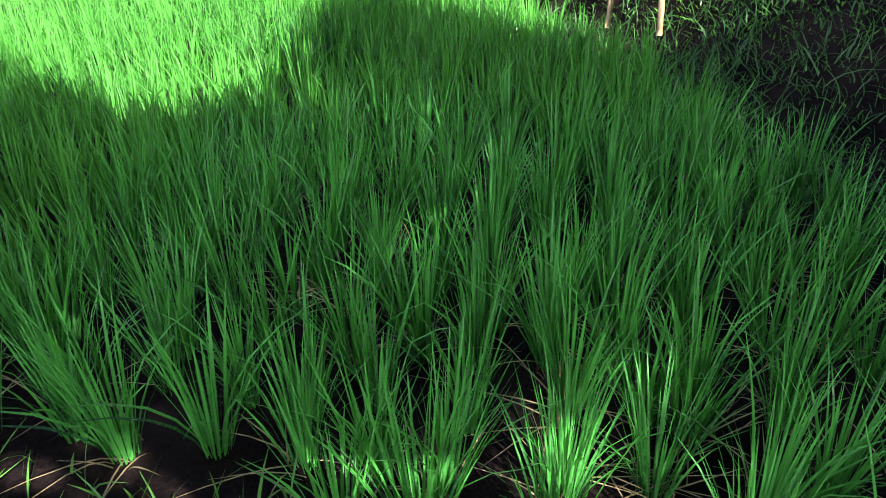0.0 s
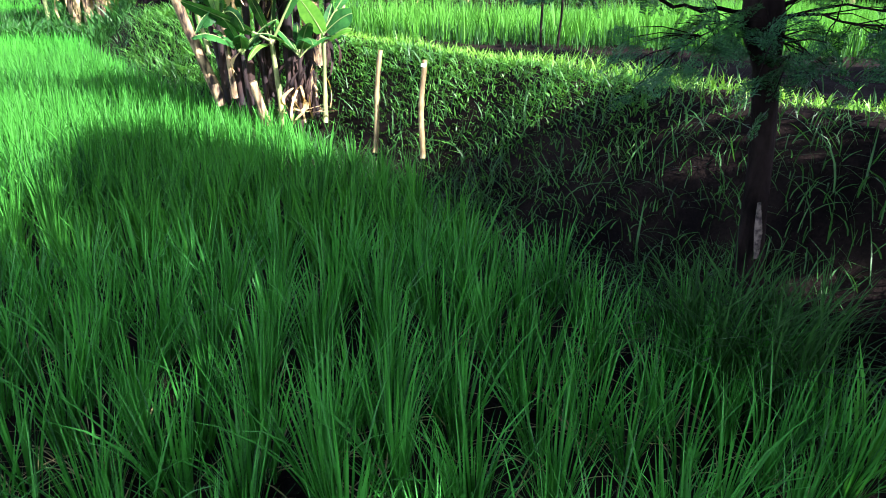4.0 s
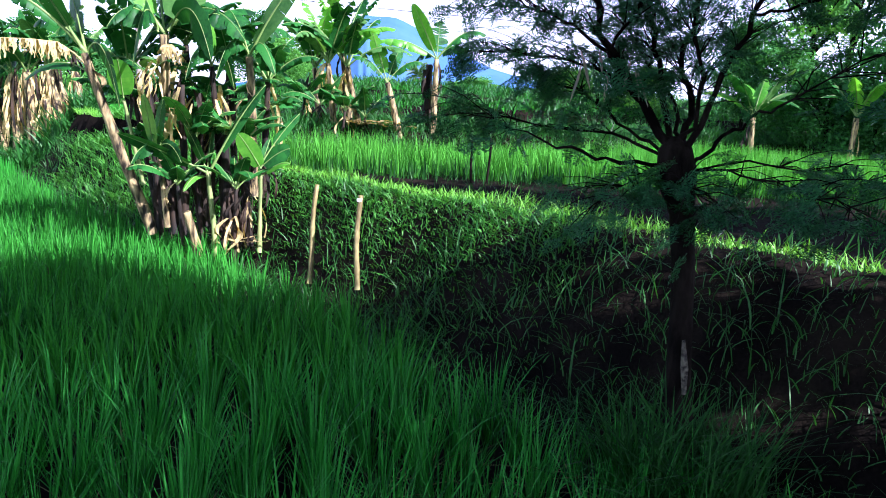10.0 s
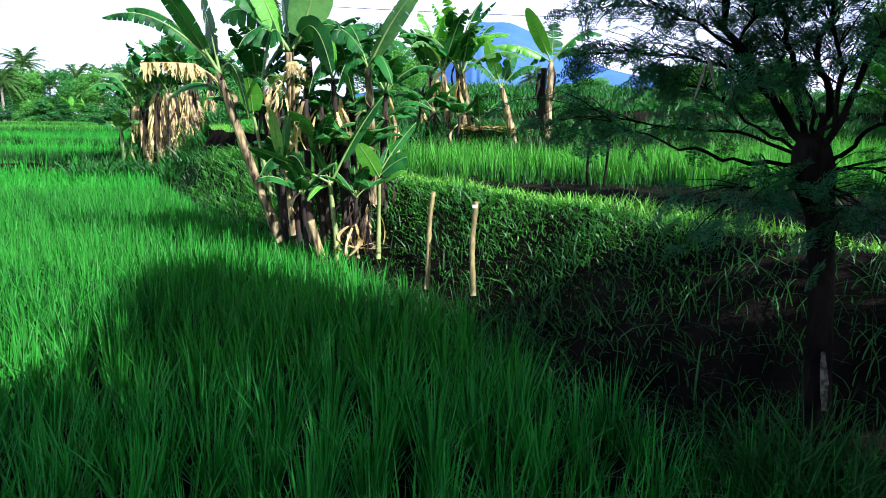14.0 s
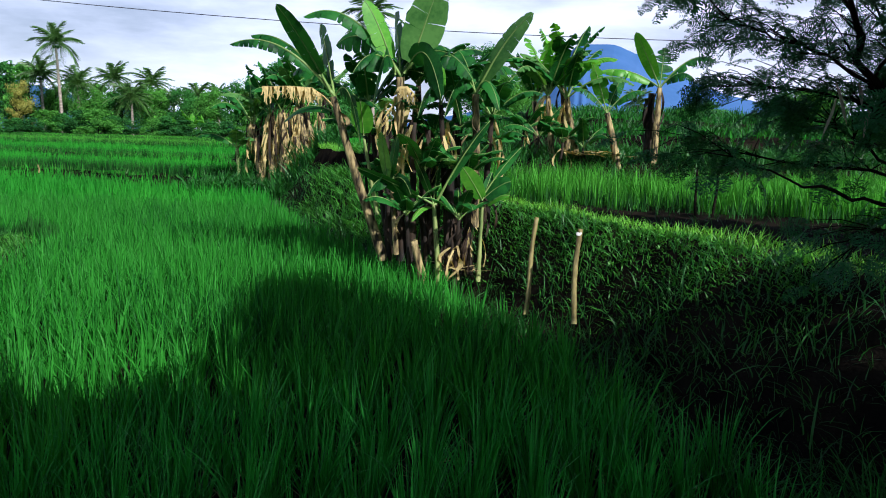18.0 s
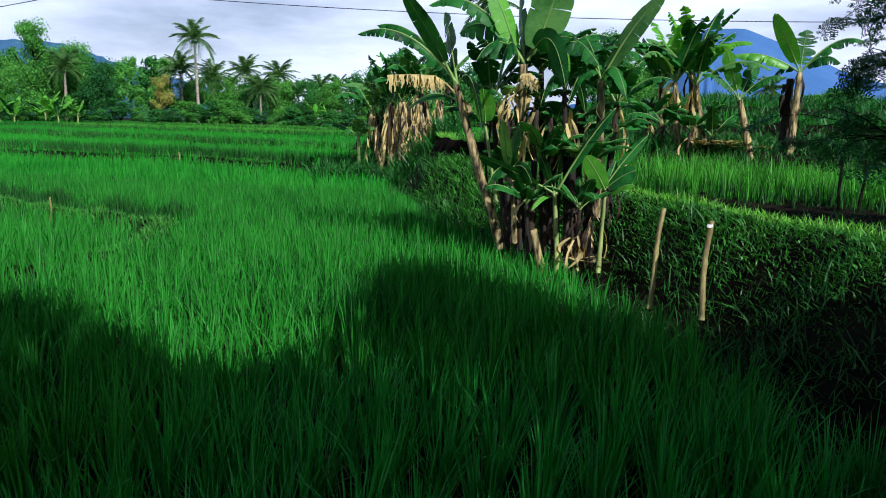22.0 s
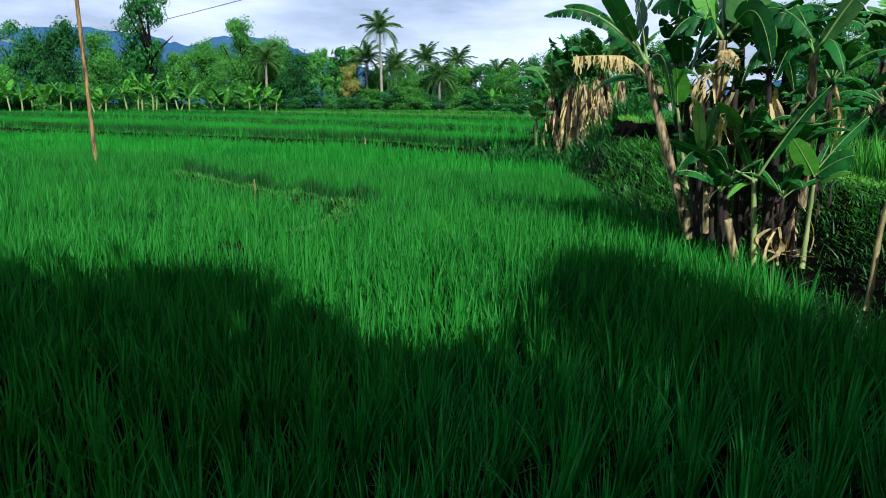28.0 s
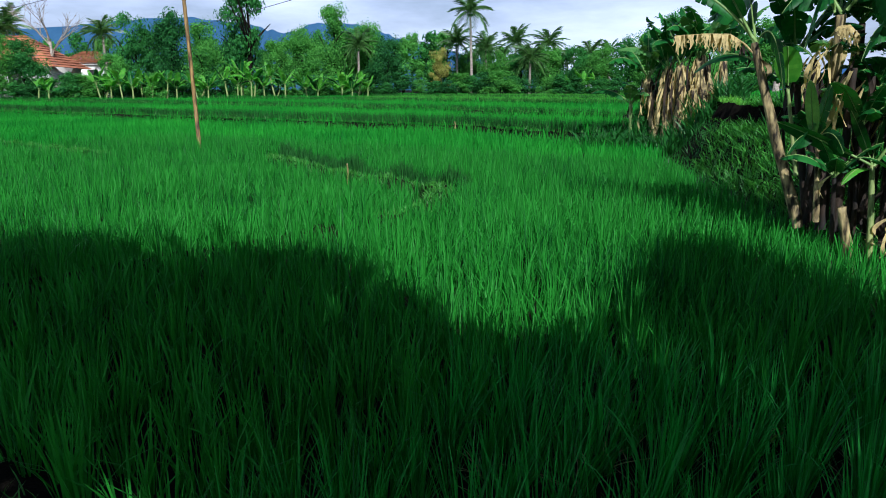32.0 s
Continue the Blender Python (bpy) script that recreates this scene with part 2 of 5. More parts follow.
    k = (np.arange(n)[:, None] * (seg + 1) + np.arange(seg)[None, :]) * 2
    q = np.stack([k, k + 1, k + 3, k + 2], -1).reshape(-1, 4)
    return v, q


def tufts(cx, cy, cz, size, count, seg, rng, spread=0.035, wide=0.009):
    """Blades of many rice or grass tufts in one array."""
    n = len(cx)
    rep = lambda a: np.repeat(a, count)
    az = rng.random(n * count) * 2 * np.pi
    r = np.sqrt(rng.random(n * count)) * spread
    base = np.stack([rep(cx) + np.cos(az) * r, rep(cy) + np.sin(az) * r, rep(cz)], -1)
    hgt = rep(size) * (0.55 + 0.5 * rng.random(n * count))
    lean = 0.03 + 0.28 * rng.random(n * count) ** 1.5
    bend = 0.03 + 0.45 * rng.random(n * count) ** 3
    return ribbons(base, hgt, wide * (0.6 + 0.7 * rng.random(n * count)), az, lean, bend, seg, 0.8, rng)


def tube(points, radii, sides=8, jitter=0.0, rng=None, close=True):
    """A tube of varying radius along points: verts and quads."""
    pts = [Vector(p) for p in points]
    vs, qs = [], []
    ref = Vector((0.31, 0.95, 0.05)).normalized()
    for i, p in enumerate(pts):
        d = (pts[min(i + 1, len(pts) - 1)] - pts[max(i - 1, 0)]).normalized()
        u = d.cross(ref).normalized()
        w = d.cross(u)
        for k in range(sides):
            a = 2 * math.pi * k / sides
            r = radii[i] * (1 + (rng.uniform(-jitter, jitter) if jitter else 0))
            vs.append(p + (u * math.cos(a) + w * math.sin(a)) * r)
    for i in range(len(pts) - 1):
        for k in range(sides):
            a, b = i * sides + k, i * sides + (k + 1) % sides
            qs.append((a, b, b + sides, a + sides))
    if close:
        for start in (0, (len(pts) - 1) * sides):
            for k in range(1, sides - 2, 2):
                qs.append((start, start + k, start + k + 1, start + (k + 2) % sides))
    return [tuple(v) for v in vs], qs


def join(parts):
    vs, qs, o = [], [], 0
    for v, q in parts:
        v, q = np.asarray(v, float).reshape(-1, 3), np.asarray(q, int).reshape(-1, 4)
        vs.append(v)
        qs.append(q + o)
        o += len(v)
    return np.concatenate(vs), np.concatenate(qs)


def bez(a, b, c, n):
    a, b, c = Vector(a), Vector(b), Vector(c)
    return [a * (1 - t) ** 2 + b * 2 * t * (1 - t) + c * t ** 2 for t in [i / n for i in range(n + 1)]]


def thing(name, label, category, loc=(0, 0, 0), group="", kind=""):
    e = new(name)
    e.location = loc
    e.empty_display_size = 0.1
    return tagged(e, label, category, group, kind)


# ---- the lie of the land ----
CREST = [(9, -6), (6.2, -1), (4.6, 1.5), (3.72, 2.9), (3.38, 3.4), (3.03, 4.0), (2.62, 4.9), (2.23, 5.85), (1.52, 7.1), (0.66, 8.75), (-0.9, 11.6), (-2.7, 15), (-4.3, 19.5), (-6, 26), (-9.5, 46), (-12, 78)]
BUND = [(-11.8, 11.26), (-8.0, 9.5), (-5.6, 8.97), (-4.7, 6.95), (-5.0, 5.0), (-5.5, 1.0), (-5.9, -4)]
BUND_FACE = [(-11.6, 11.5), (-7.9, 9.78), (-5.4, 9.22)]
FIELD_EDGE = [(-34, 11), (-21.9, 10.07), (-15.35, 9.55), (-11.8, 11.26), (-8.0, 9.5), (-5.6, 8.97)]
BUND_FAR = [(-34, 11), (-21.9, 10.07), (-15.35, 9.55)]
TERRACES = [((-60, -34, -14, -8, -4), (22.5, 21.8, 21.8, 19.9, 19.0)), ((-60, -44, -30, -20, -11, -6), (32.5, 32.0, 32.0, 29.8, 26.6, 25.0)),
            ((-90, -40, -12), (48.0, 46.0, 43.0)), ((-90, -50, -15), (62.0, 60.0, 57.0))]


def crest_distance(x, y):
    """Signed distance to the crest of the bank, positive on the low side."""
    best = np.full(np.shape(x), 1e9)
    sign = np.ones(np.shape(x))
    for (ax, ay), (bx, by) in zip(CREST, CREST[1:]):
        dx, dy = bx - ax, by - ay
        t = np.clip(((x - ax) * dx + (y - ay) * dy) / (dx * dx + dy * dy), 0, 1)
        d = np.hypot(x - ax - t * dx, y - ay - t * dy)
        s = np.where(dx * (y - ay) - dy * (x - ax) > 0, 1.0, -1.0)
        sign = np.where(d < best, s, sign)
        best = np.minimum(best, d)
    return best * sign


def line_distance(x, y, line):
    best = np.full(np.shape(x), 1e9)
    for (ax, ay), (bx, by) in zip(line, line[1:]):
        dx, dy = bx - ax, by - ay
        t = np.clip(((x - ax) * dx + (y - ay) * dy) / (dx * dx + dy * dy), 0, 1)
        best = np.minimum(best, np.hypot(x - ax - t * dx, y - ay - t * dy))
    return best


def step(v, a, b):
    t = np.clip((v - a) / (b - a), 0, 1)
    return t * t * (3 - 2 * t)


def edge_line(x, y, k):
    """How far a place lies beyond the k-th terrace edge of the low fields."""
    return y - np.interp(x, *TERRACES[k]) - 0.12 * np.sin(x * 0.9 + k)


def sunk(x, y):
    """1 inside the lower field beyond the narrow dike."""
    px, py = zip(*FIELD_EDGE)
    bx, by = zip(*BUND[:1:-1])
    inside = step(np.interp(x, px, py) - y, 0.05, 0.3) * step(np.interp(y, by, bx) - x, 0.05, 0.3)
    return inside * (x > -60)


def land(x, y):
    x, y = np.asarray(x, float), np.asarray(y, float)
    d = crest_distance(x, y)
    slope_w = 1.05 + 0.35 * step(-y, -6.5, -3.0)
    low = sum((0.32, 0.16, 0.16, 0.15)[k] * step(edge_line(x, y, k), -0.2, 0.0) for k in range(4))
    low = low + sum(0.12 * np.exp(-((edge_line(x, y, k) - 0.05) / 0.16) ** 2) + 0.42 * np.exp(-((edge_line(x, y, k) + 0.3) / 0.17) ** 2) for k in range(4))
    low = low - 0.16 * sunk(x, y)
    rise = step(x + 0.12 * y, 0.5, 5.0)
    high = 0.76 + 0.6 * step(y - 0.12 * x, 11.4, 12.2) + rise * (0.5 * step(y - 0.12 * x, 15, 15.6) + 0.5 * step(y - 0.12 * x, 20, 20.8) + 0.5 * step(y - 0.12 * x, 27, 28))
    crest = np.maximum(0.92, low + 0.3)
    z = np.where(d > 0, low + (crest - low) * (1 - step(d, 0.12, slope_w)), high + (crest - high) * np.exp(-(d / 0.3) ** 2))
    z = np.where((d < 0) & (y > 11), np.maximum(z, high), z)
    for line in (BUND, BUND_FAR):
        z = np.maximum(z, np.where(d > 1.5, 0.24 * np.exp(-(line_distance(x, y, line) / 0.2) ** 2) - 0.04, -9))
    z = z + np.where(np.hypot(x, y) < 120, 0.03 * np.sin(x * 5.1 + 2 * np.sin(y * 3.3)) * np.sin(y * 4.3), 0)
    # the grassy roadside on which the camera is held
    z = np.maximum(z, 0.16 * (1 - step(y + 0.06 * x, 0.45, 1.0)))
    return z


def on_land(x, y):
    return float(land(np.array([x]), np.array([y]))[0])


def spread_axis(lo, hi, fine, far):
    inner = np.arange(lo, hi, fine)
    out, stepv, v = [], fine, hi
    while v < far:
        out.append(v)
        stepv *= 1.22
        v += stepv
    right = np.array(out + [far])
    out, stepv, v = [], fine, lo
    while v > -far:
        stepv *= 1.22
        v -= stepv
        out.append(v)
    return np.concatenate([np.array(out[::-1]), inner, right])


gx, gy = spread_axis(-9, 6.5, 0.11, 5000), spread_axis(-2, 14, 0.11, 5000)
GX, GY = np.meshgrid(gx, gy)
GZ = land(GX, GY)
nx, ny = len(gx), len(gy)
ii = (np.arange(ny - 1)[:, None] * nx + np.arange(nx - 1)[None, :])
ground_mesh = mesh_quads("ground", np.stack([GX, GY, GZ], -1), np.stack([ii, ii + 1, ii + nx + 1, ii + nx], -1))
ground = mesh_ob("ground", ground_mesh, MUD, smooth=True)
tagged(ground, "dark wet mud of terraced rice fields and banks", "ground", kind="structure")

# ---- rice ----
def rice_spots(x0, x1, y0, y1, pitch, rng, test):
    xs, ys = np.meshgrid(np.arange(x0, x1, pitch), np.arange(y0, y1, pitch))
    x = (xs + rng.normal(0, 0.16 * pitch, xs.shape)).ravel()
    y = (ys + rng.normal(0, 0.16 * pitch, ys.shape)).ravel()
    keep = test(x, y)
    return x[keep], y[keep]


def in_low(x, y):
    d = crest_distance(x, y)
    ok = (d > 1.32 + 0.25 * step(-y, -6.5, -3.0)) & (y + 0.06 * x > 1.12)
    ok &= ((line_distance(x, y, BUND) > 0.26) | (y < 6.3)) & (line_distance(x, y, BUND_FAR) > 0.3) & (line_distance(x, y, BUND_FACE) > 0.13)
    for k in range(4):
        e = edge_line(x, y, k)
        ok &= (e < -0.36) | (e > 0.12)
    return ok


def in_view(x, y, a0, a1):
    a = np.degrees(np.arctan2(x - 0.4, y))
    return (a > a0) & (a < a1)


def rice_height(x, y):
    return 0.5 - 0.08 * sunk(x, y) + 0.06 * np.sin(x * 0.9 + 1) * np.sin(y * 0.7) - 0.07 * step(x, 0.3, 2.2) * (1 - step(y, 2.5, 4.5))


NEAR = (-1.35, 2.3, 1.1, 3.5)
rng = np.random.default_rng(11)
# single clumps nearest the camera
variants = []
for k in range(10):
    one = np.zeros(1)
    v, q = tufts(one, one, one, np.full(1, 1.0), 54 if k < 7 else 34, 5, rng, 0.07 + 0.012 * (k % 3), 0.0165)
    seg, blades = 5, len(v) // 12
    a = np.arange(blades - 1) * 12
    q = np.concatenate([q, np.stack([a, a + 1, a + 13, a + 12], -1)])
    me = mesh_quads("rice_blades", v, q)
    me.attributes.new("tone", "FLOAT", "POINT").data.foreach_set("value", np.repeat(rng.random(blades), 12).astype(np.float32))
    variants.append(me)
withered = []
for k in range(5):
    m = 5 + k
    v, q = ribbons(np.stack([rng.normal(0, 0.05, m), rng.normal(0, 0.05, m), np.zeros(m)], -1), rng.uniform(0.15, 0.42, m), np.full(m, 0.011), rng.random(m) * 6.28, rng.uniform(0.2, 1.3, m), rng.uniform(0.6, 1.6, m), 5, 0.6, rng)
    withered.append(mesh_quads("dry_straw", v, q))
xs, ys = rice_spots(NEAR[0], NEAR[1], NEAR[2], NEAR[3], 0.232, rng, in_low)
zs = land(xs, ys)
hs = rice_height(xs, ys) * rng.uniform(0.84, 1.12, len(xs))
for i in range(len(xs)):
    ob = mesh_ob("rice_clump", variants[rng.integers(10)], RICE_CLUMP)
    ob.location = (xs[i], ys[i], zs[i] - 0.01)
    ob.rotation_euler = (rng.normal(0, 0.05), rng.normal(0, 0.05), rng.random() * 6.28)
    ob.scale = (hs[i], hs[i], hs[i])
    tagged(ob, "clump of fresh green rice blades rooted in dark mud", "rice plant", "rice clumps at the field's near edge")
    if rng.random() < 0.25 + 0.5 * step(xs[i] - 0.5 * ys[i], -1.2, 0.4):
        dry = tagged(mesh_ob("dry_straw", withered[rng.integers(5)], RICE_DRY, ob), "withered straw-coloured lower blades", kind="stuff")
        dry.rotation_euler = (0, 0, rng.random() * 6.28)


def rice_field(name, label, x0, x1, y0, y1, pitch, count, seg, wide, spread, test, hscale=1.0, mat=None):
    r = np.random.default_rng(len(name) + count)
    x, y = rice_spots(x0, x1, y0, y1, pitch, r, test)
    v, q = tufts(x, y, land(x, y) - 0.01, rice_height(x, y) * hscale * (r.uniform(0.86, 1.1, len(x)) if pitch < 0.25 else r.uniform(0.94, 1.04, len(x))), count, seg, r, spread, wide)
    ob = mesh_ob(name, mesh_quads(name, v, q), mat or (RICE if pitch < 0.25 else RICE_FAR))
    return tagged(ob, label, "rice", kind="stuff")


def outside_near(x, y):
    return ~((x > NEAR[0]) & (x < NEAR[1]) & (y > NEAR[2]) & (y < NEAR[3]))


def pale_terrace(x, y):
    return (edge_line(x, y, 2) > 0) & (x > -44 + 3 * np.sin(y * 0.3))


rice_field("rice_field", "dense fresh green rice standing in the low paddy", -6.5, 2.4, 1.0, 7.5, 0.205, 25, 3, 0.0122, 0.05,
           lambda x, y: in_low(x, y) & outside_near(x, y) & in_view(x, y, -74, 50))
rice_field("rice_field", "even green rice across the middle of the low paddy", -19, 2, 1.0, 14, 0.21, 18, 2, 0.0125, 0.06,
           lambda x, y: in_low(x, y) & ~((x > -6.5) & (y < 7.5)) & in_view(x, y, -74, 14))
rice_field("rice_field", "even green rice receding over the low paddy", -46, 0, 8, 30, 0.26, 8, 2, 0.026, 0.12,
           lambda x, y: in_low(x, y) & ((y > 14) | (x < -19)) & in_view(x, y, -70, -2))
rice_field("rice_field", "distant green rice on stepped terraces", -125, -4, 5, 78, 0.5, 10, 1, 0.1, 0.3,
           lambda x, y: in_low(x, y) & ((y > 30) | (x < -46)) & ~pale_terrace(x, y) & in_view(x, y, -70, -5), 1.0)
rice_field("rice_field", "pale rice on the furthest terraces", -48, -4, 40, 78, 0.45, 10, 1, 0.1, 0.28,
           lambda x, y: in_low(x, y) & pale_terrace(x, y) & in_view(x, y, -70, -5), 1.0, RICE_PALE)


def high_front(x):
    return np.interp(x, [-4, 0.6, 3.1, 4.3, 7.3, 9.5, 14], [14.0, 10.3, 9.6, 9.1, 7.1, 5.2, 2.6]) + 0.1 * np.sin(x * 5)


def in_high(x, y):
    return (crest_distance(x, y) < -0.6) & (y > high_front(x)) & (y - 0.12 * x < 11.3)


rice_field("rice_field", "tall light green rice on the upper terrace", -1.5, 13, 2.5, 13, 0.2, 22, 3, 0.0115, 0.05,
           lambda x, y: in_high(x, y) & in_view(x, y, -8, 60), 1.2, RICE_PALE)
rice_field("rice_field", "rice on the upper terrace behind the banana clumps", -12, 30, 12.5, 60, 0.42, 7, 1, 0.05, 0.2,
           lambda x, y: (crest_distance(x, y) < -0.8) & (y - 0.12 * x > 12.5) & in_view(x, y, -20, 60), 0.5)


# ---- bank grass ----
def grass_patch(name, label, n, box, test, h0, h1, wide, seg, mat, seed, lean=0.7, bend=0.7):
    r = np.random.default_rng(seed)
    x, y = r.uniform(box[0], box[1], n), r.uniform(box[2], box[3], n)
    k = test(x, y)
    x, y = x[k], y[k]
    m = len(x)
    patch = 0.55 + 0.6 * (0.5 + 0.5 * np.sin(x * 4.7 + 1.3 * np.sin(y * 3.1)) * np.sin(y * 3.9 + x))
    v, q = ribbons(np.stack([x, y, land(x, y) - 0.01], -1), r.uniform(h0, h1, m) * patch, wide * r.uniform(0.6, 1.3, m), r.random(m) * 6.283,
                   lean * r.random(m), bend * r.random(m), seg, 1.2, r)
    ob = mesh_ob(name, mesh_quads(name, v, q), mat)
    return tagged(ob, label, "grass", kind="stuff")


def on_bank(x, y):
    d = crest_distance(x, y)
    return (d > -0.4) & (d < 1.6) & in_view(x, y, -25, 62)


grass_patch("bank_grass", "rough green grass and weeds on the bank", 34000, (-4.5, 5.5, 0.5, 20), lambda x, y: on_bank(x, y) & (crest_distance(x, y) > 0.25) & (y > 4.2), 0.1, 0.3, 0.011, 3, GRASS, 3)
def weedy(x, y):
    """Thick by stakes and crest, thinned downslope and into the shade to darken it."""
    d = crest_distance(x, y)
    chance = step(y - 0.4 * x + 0.35 * np.sin(x * 7) * np.sin(y * 5.3), 2.5, 4.6) * (1.1 - 1.0 * step(d, 0.25, 0.95))
    return on_bank(x, y) & (d > 0.1) & (np.modf(np.abs(np.sin(x * 127.1 + y * 311.7)) * 43758.5)[0] < chance)


grass_patch("bank_weeds", "low leafy weeds covering the bank by the stakes", 130000, (-1, 5, 3.2, 10), weedy, 0.03, 0.1, 0.014, 2, WEED, 13, 1.4, 0.9)
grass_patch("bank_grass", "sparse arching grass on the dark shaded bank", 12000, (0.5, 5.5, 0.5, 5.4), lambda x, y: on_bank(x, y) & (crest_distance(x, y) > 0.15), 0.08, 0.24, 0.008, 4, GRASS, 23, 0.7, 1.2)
grass_patch("crest_grass_sunlit", "short grass along the top of the bank, sunlight in its colour", 190000, (-4.5, 5.5, 0.5, 20), lambda x, y: on_bank(x, y) & (crest_distance(x, y) < 0.17) & (crest_distance(x, y) > -0.26), 0.05, 0.17, 0.008, 3, CREST_GRASS_SUNLIT, 4)
grass_patch("crest_tufts", "taller tufts of grass on the crest, sunlight in their colour", 900, (0, 5.5, 0.5, 12), lambda x, y: on_bank(x, y) & (np.abs(crest_distance(x, y)) < 0.12) & (np.sin(x * 9.1) * np.sin(y * 6.3) > 0.25), 0.2, 0.36, 0.012, 4, CREST_GRASS_SUNLIT, 33, 0.4, 0.5)
grass_patch("long_grass", "long arching grass blades hanging over the bank", 1500, (0, 5.5, 0.5, 8.6), lambda x, y: on_bank(x, y) & (crest_distance(x, y) > 0.5), 0.25, 0.45, 0.011, 5, GRASS, 5, 0.5, 1.1)
grass_patch("ditch_grass", "low dark weeds in the fallow strip behind the bank", 1500, (0.5, 9, 3, 10), lambda x, y: (crest_distance(x, y) < -0.3) & ~in_high(x, y) & in_view(x, y, -8, 58), 0.08, 0.3, 0.012, 3, GRASS, 15)
grass_patch("bund_grass", "low grass on the narrow field dikes", 200000, (-22, -3.5, 1, 12), lambda x, y: (np.minimum(line_distance(x, y, BUND), line_distance(x, y, BUND_FAR)) < 0.2) & (y > 6.3), 0.05, 0.15, 0.014, 2, WEED, 6)
def edge_strip(name, label, n, e0, e1, h0, h1, wide, mat, seed, lean):
    """Blades crowded along the edges of the terraces."""
    r = np.random.default_rng(seed)
    x, k = r.uniform(-70, -3, n), r.integers(0, 4, n)
    y = np.select([k == i for i in range(4)], [np.interp(x, *TERRACES[i]) + 0.12 * np.sin(x * 0.9 + i) for i in range(4)]) + r.uniform(e0, e1, n)
    ok = crest_distance(x, y) > 1
    x, y = x[ok], y[ok]
    m = len(x)
    v, q = ribbons(np.stack([x, y, land(x, y) - 0.01], -1), r.uniform(h0, h1, m), wide * r.uniform(0.6, 1.3, m), r.random(m) * 6.283, lean * r.random(m), lean * r.random(m), 1, 1.2, r)
    tagged(mesh_ob(name, mesh_quads(name, v, q), mat), label, "grass", kind="stuff")


edge_strip("dike_grass", "thin light grass on the terrace edges", 9000, -0.34, -0.16, 0.1, 0.24, 0.035, WEED, 14, 0.5)
# dark stem rows draw the shaded front of the rice at each edge
edge_strip("rice_stems", "crowded rice stems along the field edges, shade in their green", 60000, -0.04, 0.1, 0.26, 0.4, 0.035, RICE_STEM_SHADED, 16, 0.15)
grass_patch("rice_stems", "crowded rice stems behind the field dike, shade in their green", 60000, (-12.5, -4, 7, 12), lambda x, y: line_distance(x, y, BUND_FACE) < 0.12, 0.36, 0.46, 0.02, 2, RICE_STEM_SHADED, 18, 0.15, 0.1)
grass_patch("rice_stems", "crowded stems at the front of the upper rice, shade in their green", 40000, (-1, 12, 3, 12), lambda x, y: (crest_distance(x, y) < -0.5) & (np.abs(y - high_front(x) + 0.06) < 0.12) & in_view(x, y, -8, 60), 0.24, 0.42, 0.016, 2, RICE_STEM_SHADED, 28, 0.15, 0.1)
grass_patch("foot_grass", "tall dark weeds round the feathery tree's foot", 2000, (1.5, 2.8, 1.8, 3.0), lambda x, y: np.hypot(x - 2.2, y - 2.36) < 0.34, 0.45, 0.66, 0.012, 4, RICE_STEM_SHADED, 17, 0.4, 0.8)
grass_patch("verge_grass", "sparse grass on the muddy verge", 1500, (-3, 5, 0.3, 1.3), lambda x, y: y + 0.06 * x < 1.2, 0.08, 0.26, 0.01, 4, WEED, 8)

# ---- banana plants ----
def leaf_blade(path, width, normal, droop, tears, rng, fold=0.0, gap=0.55):
    """The two halves of a banana leaf along its midrib, torn into strips."""
    n = len(path) - 1
    vs, qs = [], []
    for half in (-1, 1):
        i = 0
        while i < n:
            m = 1 if rng.random() < tears else min(n - i, rng.choice([2, 3, 4]))
            sag = droop + rng.uniform(-0.45, 0.5) * tears
            a0, a1 = i / n, (i + m) / n
            steps = m
            rows = []
            for k in range(steps + 1):
                t = a0 + (a1 - a0) * k / steps
                j = min(int(round(t * n)), n)
                p = path[j]
                d = (path[min(j + 1, n)] - path[max(j - 1, 0)]).normalized()
                side = d.cross(normal).normalized() * half
                up = side.cross(d).normalized() * half
                w = width * 0.5 * (math.sin(math.pi * min(1, 0.06 + 0.94 * t) ** 0.8) ** 0.55 + 0.02)
                shrink = 1.0
                if tears and k in (0, steps) and 0 < j < n:
                    shrink = 1 - gap * tears * rng.random()
                pull = d * (w * 0.25)
                row = []
                for f, ang in ((0, 0), (0.5, sag * 0.6 + fold), (1, sag + fold)):
                    q = p + side * (w * f * shrink * math.cos(ang)) + pull * f - (Vector((0, 0, 1)) * 0.75 + up * 0.25) * (w * f * math.sin(ang))
                    if tears and f == 1:
                        c = 0.5 - k / steps
                        q += d * (w * 0.12 * tears * c)
                    row.append(q)
                rows.append(row)
            o = len(vs)
            for row in rows:
                vs += [tuple(q) for q in row]
            for k in range(steps):
                for c in range(2):
                    b = o + k * 3 + c
                    qs.append((b, b + 1, b + 4, b + 3))
            i += m
    return vs, qs


def banana_leaf(parent, base, tip, width, arch=0.12, facing=(0, -0.5, 0.8), droop=0.25, tears=0.35, mat=None, seed=1, label="", petiole=0.16):
    """A leaf as a part of its plant, in the plant's own frame."""
    r = random.Random(seed)
    o = parent.location
    a, b = Vector(base) - o, Vector(tip) - o
    ctrl = a * 0.45 + b * 0.55 + Vector((0, 0, (b - a).length * arch * 2))
    pts = bez(a, ctrl, b, 20)
    k = int(20 * petiole)
    length = (b - a).length
    blade = mesh_quads("leaf", *leaf_blade(pts[k:], width, Vector(facing).normalized(), droop, tears, r))
    leaf = mesh_ob("leaf", blade, mat or BANANA, parent, label)
